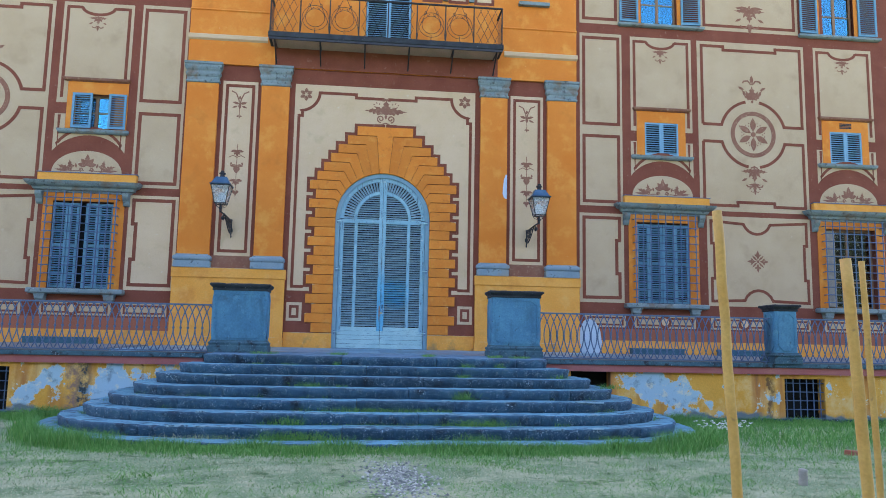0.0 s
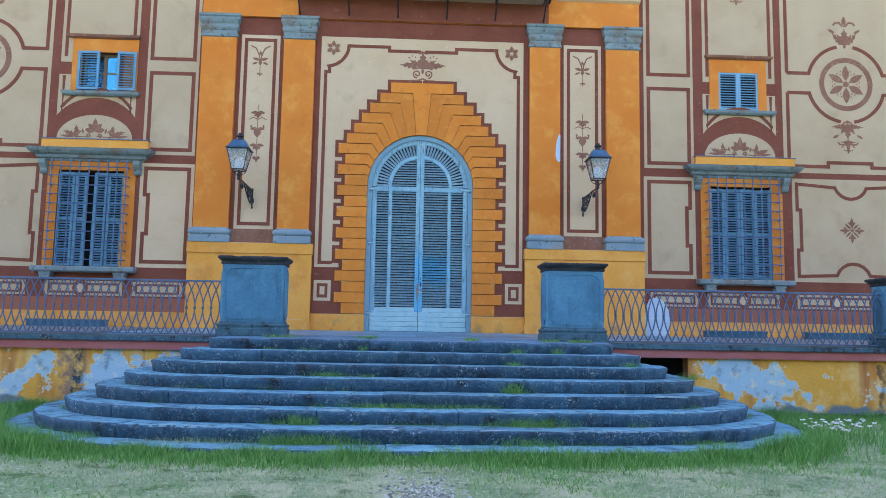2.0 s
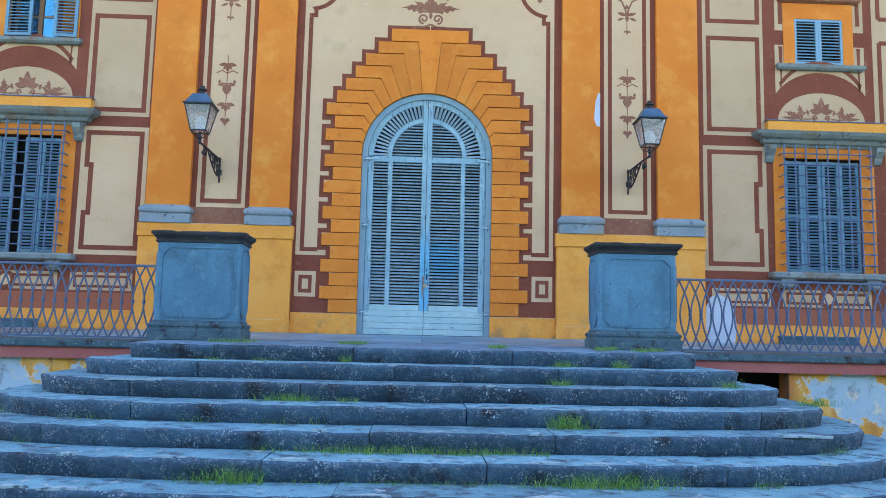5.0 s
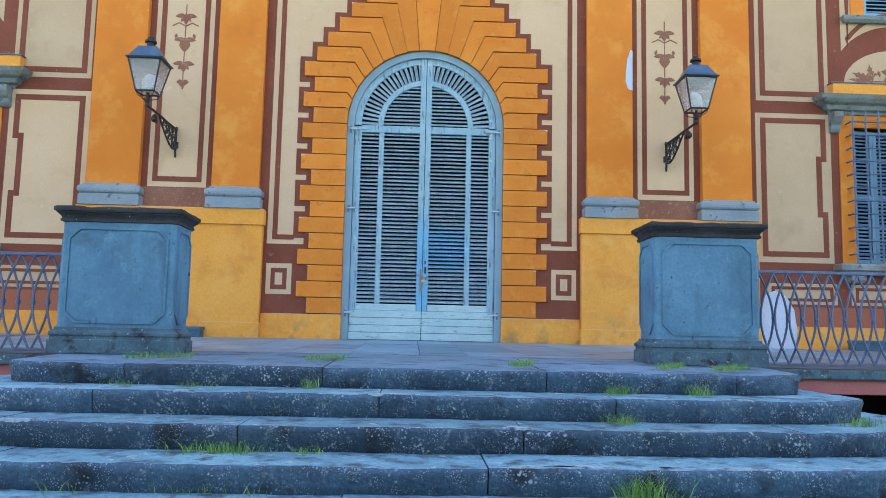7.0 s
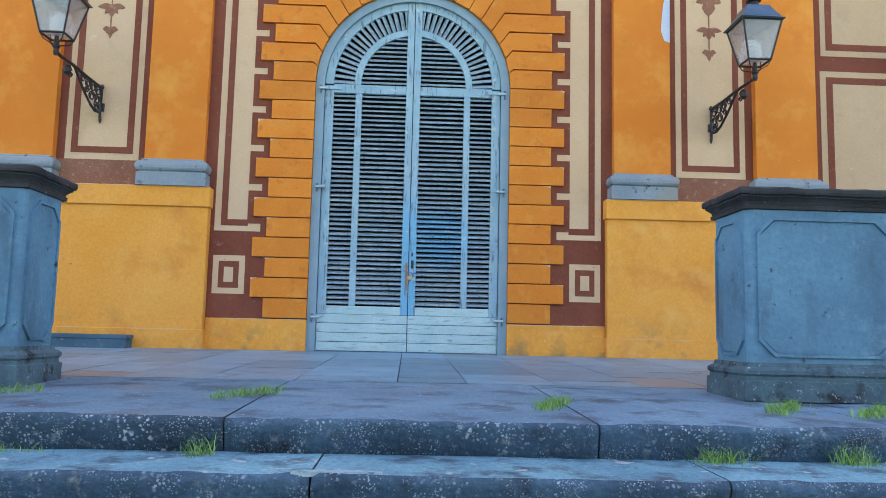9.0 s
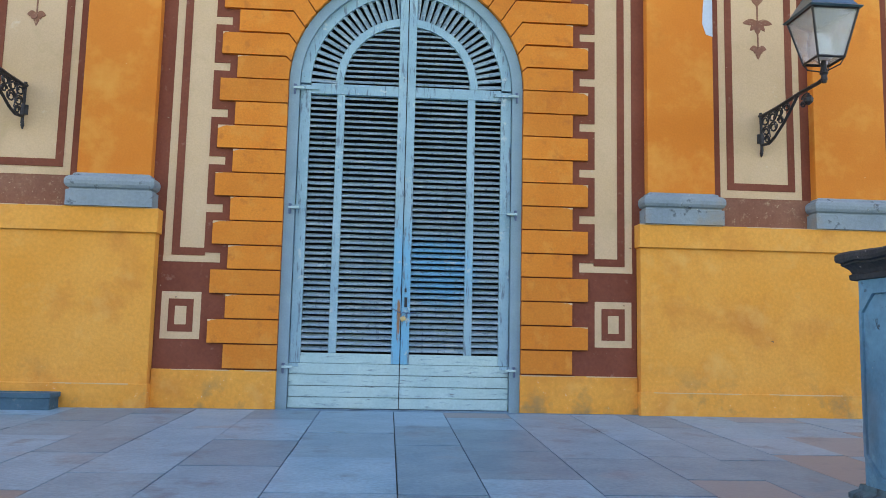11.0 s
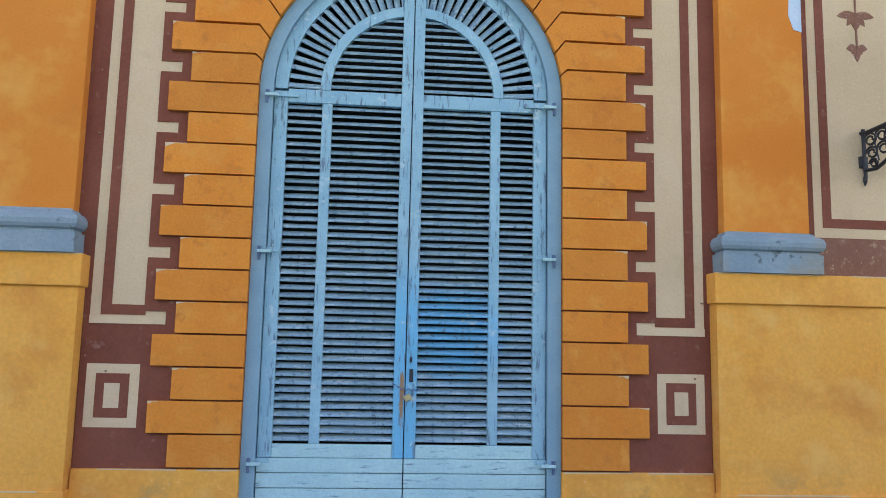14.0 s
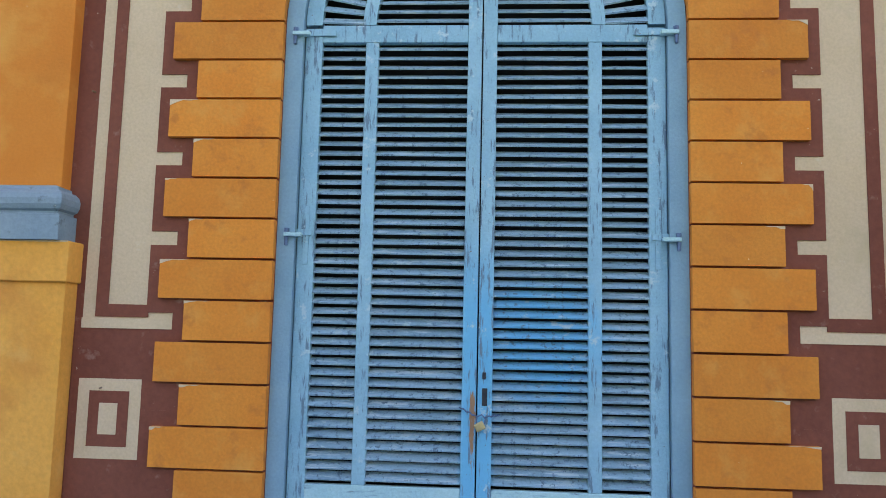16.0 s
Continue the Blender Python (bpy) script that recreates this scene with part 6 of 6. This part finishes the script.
bm = bmesh.new()
xs = [-900, -200, -60, -30] + [-20 + 0.5 * i for i in range(81)] + [30, 60, 200, 900]
ys = [-900, -200, -60, -32] + [-26 + 0.5 * i for i in range(45)] + [0, 30, 200, 900]
grid = [[bm.verts.new((x, y, ground_z(x, y) if abs(x) < 21 and -27 < y < -4 else 0.0)) for y in ys] for x in xs]
for i in range(len(xs) - 1):
    for j in range(len(ys) - 1):
        bm.faces.new((grid[i][j], grid[i + 1][j], grid[i + 1][j + 1], grid[i][j + 1]))
tagged(part("ground", bm, "soil"), "patchy dry lawn in front of the villa", "lawn", kind="structure")


def step_front(x):
    half = 3.12 + 0.355 * 7
    u = min(1.0, abs((x - CX) / half))
    return -4.46 - (-(NOSE_Y - TREAD * 7) - 4.46) * (1 - u ** 3.1) ** (1 / 3.1)


def blades(name, material, places, label, category):
    """Many bent blades in one mesh: (x, y, z, height, width, lean)."""
    verts, faces = [], []
    r = random.Random(len(places))
    for x, y, z, h, w, lean in places:
        a = r.uniform(0, 2 * math.pi)
        b = r.uniform(0, 2 * math.pi)
        dx, dy = math.cos(a) * w / 2, math.sin(a) * w / 2
        ox, oy = math.cos(b) * lean * h, math.sin(b) * lean * h
        i = len(verts)
        verts += [(x - dx, y - dy, z), (x + dx, y + dy, z), (x + dx * 0.7 + ox * 0.4, y + dy * 0.7 + oy * 0.4, z + h * 0.6), (x - dx * 0.7 + ox * 0.4, y - dy * 0.7 + oy * 0.4, z + h * 0.6), (x + ox, y + oy, z + h)]
        faces += [(i, i + 1, i + 2, i + 3), (i + 3, i + 2, i + 4)]
    me = bpy.data.meshes.new(name)
    me.from_pydata(verts, [], faces)
    me.materials.append(M[material])
    return tagged(new(name, me), label, category, kind="stuff")


r = random.Random(3)
dry, green = [], []
for _ in range(150000):
    x, y = r.uniform(-10, 13), -17.0 + 9.0 * r.random() ** 0.8
    if y > step_front(x) - 0.05 or y > -4.6:
        continue
    p = noise.noise(Vector((x * 0.55, y * 0.7, 3))) + 0.4 * noise.noise(Vector((x * 2, y * 2, 7)))
    if abs(x + 0.10 + 0.05 * (y + 10)) < 0.42 and -12.4 < y < -10.2 and r.random() < 0.7:
        continue
    h = r.uniform(0.012, 0.040)
    if noise.noise(Vector((x * 1.3, y * 1.6, 12))) > 0.33:
        h *= 2.2
        p += 0.4
    (dry if p < 0.03 + r.uniform(-0.2, 0.2) else green).append((x, y, ground_z(x, y) - 0.005, h, r.uniform(0.004, 0.009), r.uniform(0.4, 2.2)))
for _ in range(64000):
    x = r.uniform(-10, 13)
    f = step_front(x) if abs(x - CX) < 5.9 else -4.5
    d = abs(r.gauss(0, 0.36))
    y = f - 0.03 - d
    if r.random() < 0.22 + 0.5 * noise.noise(Vector((x * 0.9, 1.5, 0))):
        continue
    h = r.uniform(0.05, 0.17) * (1.0 - min(0.7, d * 0.7)) * (1.0 + 0.9 * noise.noise(Vector((x * 1.7, y * 1.7, 4))))
    green.append((x, y, ground_z(x, y) - 0.005, h, r.uniform(0.005, 0.011), r.uniform(0.2, 0.9)))
for _ in range(15000):
    # tall grass hides the rounded ends of the lowest course
    s = r.choice((-1, 1))
    x = CX + s * r.uniform(3.9, 6.3)
    y = (step_front(x) if abs(x - CX) < 5.55 else -4.6) - abs(r.gauss(0, 0.35)) - 0.02
    if y > -4.62 or noise.noise(Vector((x * 2.1, y * 2.1, 15))) < -0.12:
        continue
    green.append((x, y, ground_z(x, y) - 0.005, r.uniform(0.08, 0.27), r.uniform(0.004, 0.009), r.uniform(0.2, 0.9)))
for _ in range(9000):
    x, y = r.gauss(7.5, 2.2), r.gauss(-7.3, 1.2)
    if y < -4.6 and y < (step_front(x) if abs(x - CX) < 5.98 else -4.6):
        green.append((x, y, ground_z(x, y) - 0.005, r.uniform(0.05, 0.17), r.uniform(0.006, 0.012), r.uniform(0.2, 0.9)))
blades("dry_grass", "straw", dry, "short straw-coloured dry grass of the lawn", "grass")
blades("green_grass", "grass", green, "fresh green grass along the foot of the steps", "grass")


# tufts growing in the joints of the steps: x, course, how wide, how tall, count
def tuft(x, k, wide, tall, count, seed):
    line = course(k)
    y = min(p[1] for p in line if abs(p[0] - x) < 0.4) if k < 8 else -9
    rr = random.Random(seed)
    z = NOSE_Z - RISE * (k + 1)
    pl = []
    for _ in range(count):
        px = rr.gauss(x, wide / 2)
        pl.append((px, y - 0.02 - abs(rr.gauss(0, 0.05)), z, tall * rr.uniform(0.3, 1.0), rr.uniform(0.003, 0.006), rr.uniform(0.3, 1.1)))
    return blades("grass_tuft", "straw" if seed == 14 else "grass", pl, "tuft of grass growing from a joint in the steps", "grass")


for i, (x, k, wide, tall, count) in enumerate((
        (-1.45, 5, 0.25, 0.16, 220), (-1.35, 6, 0.60, 0.16, 700), (-0.4, 4, 0.75, 0.09, 420), (0.4, 4, 0.5, 0.08, 220), (1.3, 5, 0.5, 0.14, 420), (1.2, 6, 0.4, 0.14, 260),
        (1.18, 3, 0.16, 0.17, 200), (-1.30, 2, 0.30, 0.09, 220), (1.31, 1, 0.13, 0.08, 110), (1.40, 0, 0.13, 0.09, 120), (2.03, 0, 0.10, 0.11, 90), (3.9, 2, 0.2, 0.12, 140),
        (-0.86, 0, 0.06, 0.11, 60), (-3.9, 6, 0.3, 0.12, 160), (-2.6, 6, 0.7, 0.09, 260), (3.4, 6, 0.9, 0.09, 260), (-2.25, 0, 0.15, 0.05, 70), (-1.7, 0, 0.2, 0.05, 60), (-4.9, 6, 0.4, 0.12, 160),
        (3.0, 1, 0.15, 0.10, 90), (-0.75, 2, 0.12, 0.06, 50), (0.0, 5, 1.6, 0.06, 240))):
    tuft(x, k, wide, tall, count, i)
for i, (x, y, wide) in enumerate(((-0.86, -4.95, 0.13), (0.80, -5.2, 0.10), (2.05, -5.2, 0.16), (2.5, -5.3, 0.22), (-2.2, -5.15, 0.2))):
    rr = random.Random(50 + i)
    blades("grass_tuft", "grass", [(x + u * wide + rr.gauss(0, 0.03), y + u * 0.24 + rr.gauss(0, 0.05), floor_z(y), rr.uniform(0.02, 0.06), 0.005, rr.uniform(0.4, 1.3)) for u in (rr.uniform(-1, 1) for _ in range(260))], "low grass in a joint of the terrace slabs", "grass")

# thin growth along the foot of the lower risers
rr = random.Random(91)
weeds = []
for k in (3, 4, 5, 6):
    line = course(k)
    for _ in range((500, 1100, 1500, 2200)[k - 3]):
        i = rr.randrange(8, len(line) - 9)
        u = rr.random()
        x, y = line[i][0] + (line[i + 1][0] - line[i][0]) * u, line[i][1] + (line[i + 1][1] - line[i][1]) * u
        if noise.noise(Vector((x * 1.9, y * 1.3, 4.0 * k))) < 0.27:
            continue
        weeds.append((x + rr.gauss(0, 0.03), y - 0.02 - abs(rr.gauss(0, 0.035)), NOSE_Z - RISE * (k + 1), rr.uniform(0.02, 0.085), rr.uniform(0.003, 0.006), rr.uniform(0.3, 1.3)))
blades("weeds", "grass", weeds, "thin weeds along the foot of the risers", "grass")

# gravel scatter of the worn path
verts, faces = [], []
rr = random.Random(8)
for _ in range(1100):
    x, y = rr.gauss(-0.10, 0.17), rr.gauss(-11.3, 0.6)
    x -= 0.05 * (y + 10)
    s = rr.uniform(0.008, 0.024)
    i = len(verts)
    z = ground_z(x, y)
    verts += [(x + s * rr.uniform(0.7, 1.2), y, z), (x, y + s * rr.uniform(0.7, 1.2), z), (x - s, y, z), (x, y - s, z), (x, y, z + s * 0.8)]
    faces += [(i, i + 1, i + 4), (i + 1, i + 2, i + 4), (i + 2, i + 3, i + 4), (i + 3, i, i + 4)]
me = bpy.data.meshes.new("gravel")
me.from_pydata(verts, [], faces)
me.materials.append(M["gravel"])
tagged(new("gravel", me), "pale gravel of a worn path in the lawn", "gravel", kind="stuff")


# ---- stakes ----
def stake(x, y, top, r0, lean, label, material="stake", seed=1):
    rr = random.Random(seed)
    n = 12
    pts = [(lean * t / n + rr.uniform(-0.003, 0.003), rr.uniform(-0.003, 0.003), -0.15 + (top + 0.15) * t / n) for t in range(n + 1)]
    rad = [r0 * (1.06 - 0.12 * t / n + rr.uniform(-0.02, 0.05)) for t in range(n + 1)]
    s = part("wooden_stake", tube(bmesh.new(), pts, rad, 12), material, shade=True)
    s.location = (x, y, 0)
    return tagged(s, label, "stake", "wooden stakes")


stake(1.42, -15.9, 2.08, 0.025, -0.10, "peeled round wooden stake driven into the lawn")
stake(2.17, -15.8, 1.87, 0.029, -0.10, "thick peeled wooden stake driven into the lawn", seed=2)
stake(2.64, -15.2, 1.94, 0.019, -0.07, "thin bamboo-like stake driven into the lawn", seed=3)
stake(4.24, -11.64, 0.17, 0.045, 0.0, "short weathered grey stump in the grass", "grey_wood", 4)

# white umbels beside the steps
rr = random.Random(21)
fl = thing("white_flowers", "small white wild flowers in the tall grass", "flowers")
bm, st = bmesh.new(), bmesh.new()
for _ in range(46):
    x, y = rr.gauss(5.55, 0.24), rr.gauss(-7.15, 0.16)
    h = rr.uniform(0.12, 0.26)
    tube(st, [(x, y, 0), (x + rr.uniform(-0.03, 0.03), y, h)], 0.003, 3)
    for _ in range(4):
        a, b, c = x + rr.uniform(-0.03, 0.03), y + rr.uniform(-0.03, 0.03), h + rr.uniform(0, 0.02)
        lathe(bm, [(0.005, c), (0.018, c + 0.007), (0.003, c + 0.013)], a, b, 6)
tagged(part("petals", bm, "petal", fl), kind="stuff")
tagged(part("stems", st, "grass", fl), kind="stuff")

# ---- paving slabs of the terrace ----
rnd = random.Random(31)
x = -5.3
while x < 5.4:
    w = rnd.choice((0.48, 0.55, 0.62, 0.70))
    a = -3.97
    b = a + rnd.uniform(0.3, 1.0)
    while a < -0.2:
        if b > -0.45:
            b = -0.13
        bm = bmesh.new()
        g = 0.004
        lift = rnd.uniform(0.0, 0.004)
        v = [(xx, yy, floor_z(yy) + lift) for yy in (a + g, b - g) for xx in (x + g, x + w - g)]
        tp = [bm.verts.new(q) for q in v]
        lw = [bm.verts.new((q[0], q[1], q[2] - 0.05)) for q in v]
        bm.faces.new((tp[0], tp[1], tp[3], tp[2]))
        for i, j in ((0, 1), (1, 3), (3, 2), (2, 0)):
            bm.faces.new((tp[i], lw[i], lw[j], tp[j]))
        bm.faces.new((lw[0], lw[2], lw[3], lw[1]))
        part("paving_slab", bm, "paving", terrace)
        a, b = b, b + rnd.uniform(0.6, 1.2)
    x += w
bm = bmesh.new()
for k in (-1, 1):
    for i in range(8):
        a, b = rnd.uniform(0, 0.01), 0
        for (ya, yb) in ((-4.04, -2.1), (-2.09, -0.13)):
            x0, x1 = sorted((k * (5.6 + 1.4 * i), k * (6.99 + 1.4 * i)))
            v = [bm.verts.new((x, y, floor_z(y) + h)) for h in (0, -0.05) for x, y in ((x0, ya), (x1, ya), (x1, yb), (x0, yb))]
            for q in ((0, 1, 2, 3), (7, 6, 5, 4), (0, 4, 5, 1), (1, 5, 6, 2), (2, 6, 7, 3), (3, 7, 4, 0)):
                bm.faces.new([v[j] for j in q])
part("side_paving", bm, "paving", terrace)

# ---- the garden's far trees, behind the walk ----
bm = bmesh.new()
cols, lines = 120, 14
mesh_grid = []
for i in range(cols + 1):
    x = -90 + 180 * i / cols
    h = 13.5 + 3.5 * noise.noise(Vector((x * 0.09, 0, 5))) + 1.5 * noise.noise(Vector((x * 0.5, 2, 5)))
    col = []
    for j in range(lines + 1):
        v = j / lines
        out = 2.6 * math.sin(math.pi * min(1.0, v * 1.05)) + 1.6 * noise.noise(Vector((x * 0.35, v * 6, 1))) + 0.8 * noise.noise(Vector((x * 1.3, v * 15, 8)))
        col.append(bm.verts.new((x + 0.8 * noise.noise(Vector((x * 0.7, v * 9, 3))), -46 + out, -0.2 + h * v)))
    mesh_grid.append(col)
for i in range(cols):
    for j in range(lines):
        bm.faces.new((mesh_grid[i][j], mesh_grid[i + 1][j], mesh_grid[i + 1][j + 1], mesh_grid[i][j + 1]))
tagged(part("backdrop", bm, "foliage"), "dark belt of far garden trees", "trees", kind="structure")

# dark stone footing of the terrace wall, and a broken brick in the grass
for a, b in ((-17, -5.4), (5.2, 17)):
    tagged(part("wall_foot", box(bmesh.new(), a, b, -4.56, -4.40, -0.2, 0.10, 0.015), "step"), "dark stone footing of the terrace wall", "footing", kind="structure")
br = part("broken_brick", box(bmesh.new(), -0.13, 0.13, -0.06, 0.06, 0.0, 0.08, 0.015), "brick_red")
br.matrix_basis = pose(6.3, -9.4, 0.01, 4, 6, 25)
tagged(br, "broken dark red brick lying in the grass", "brick")
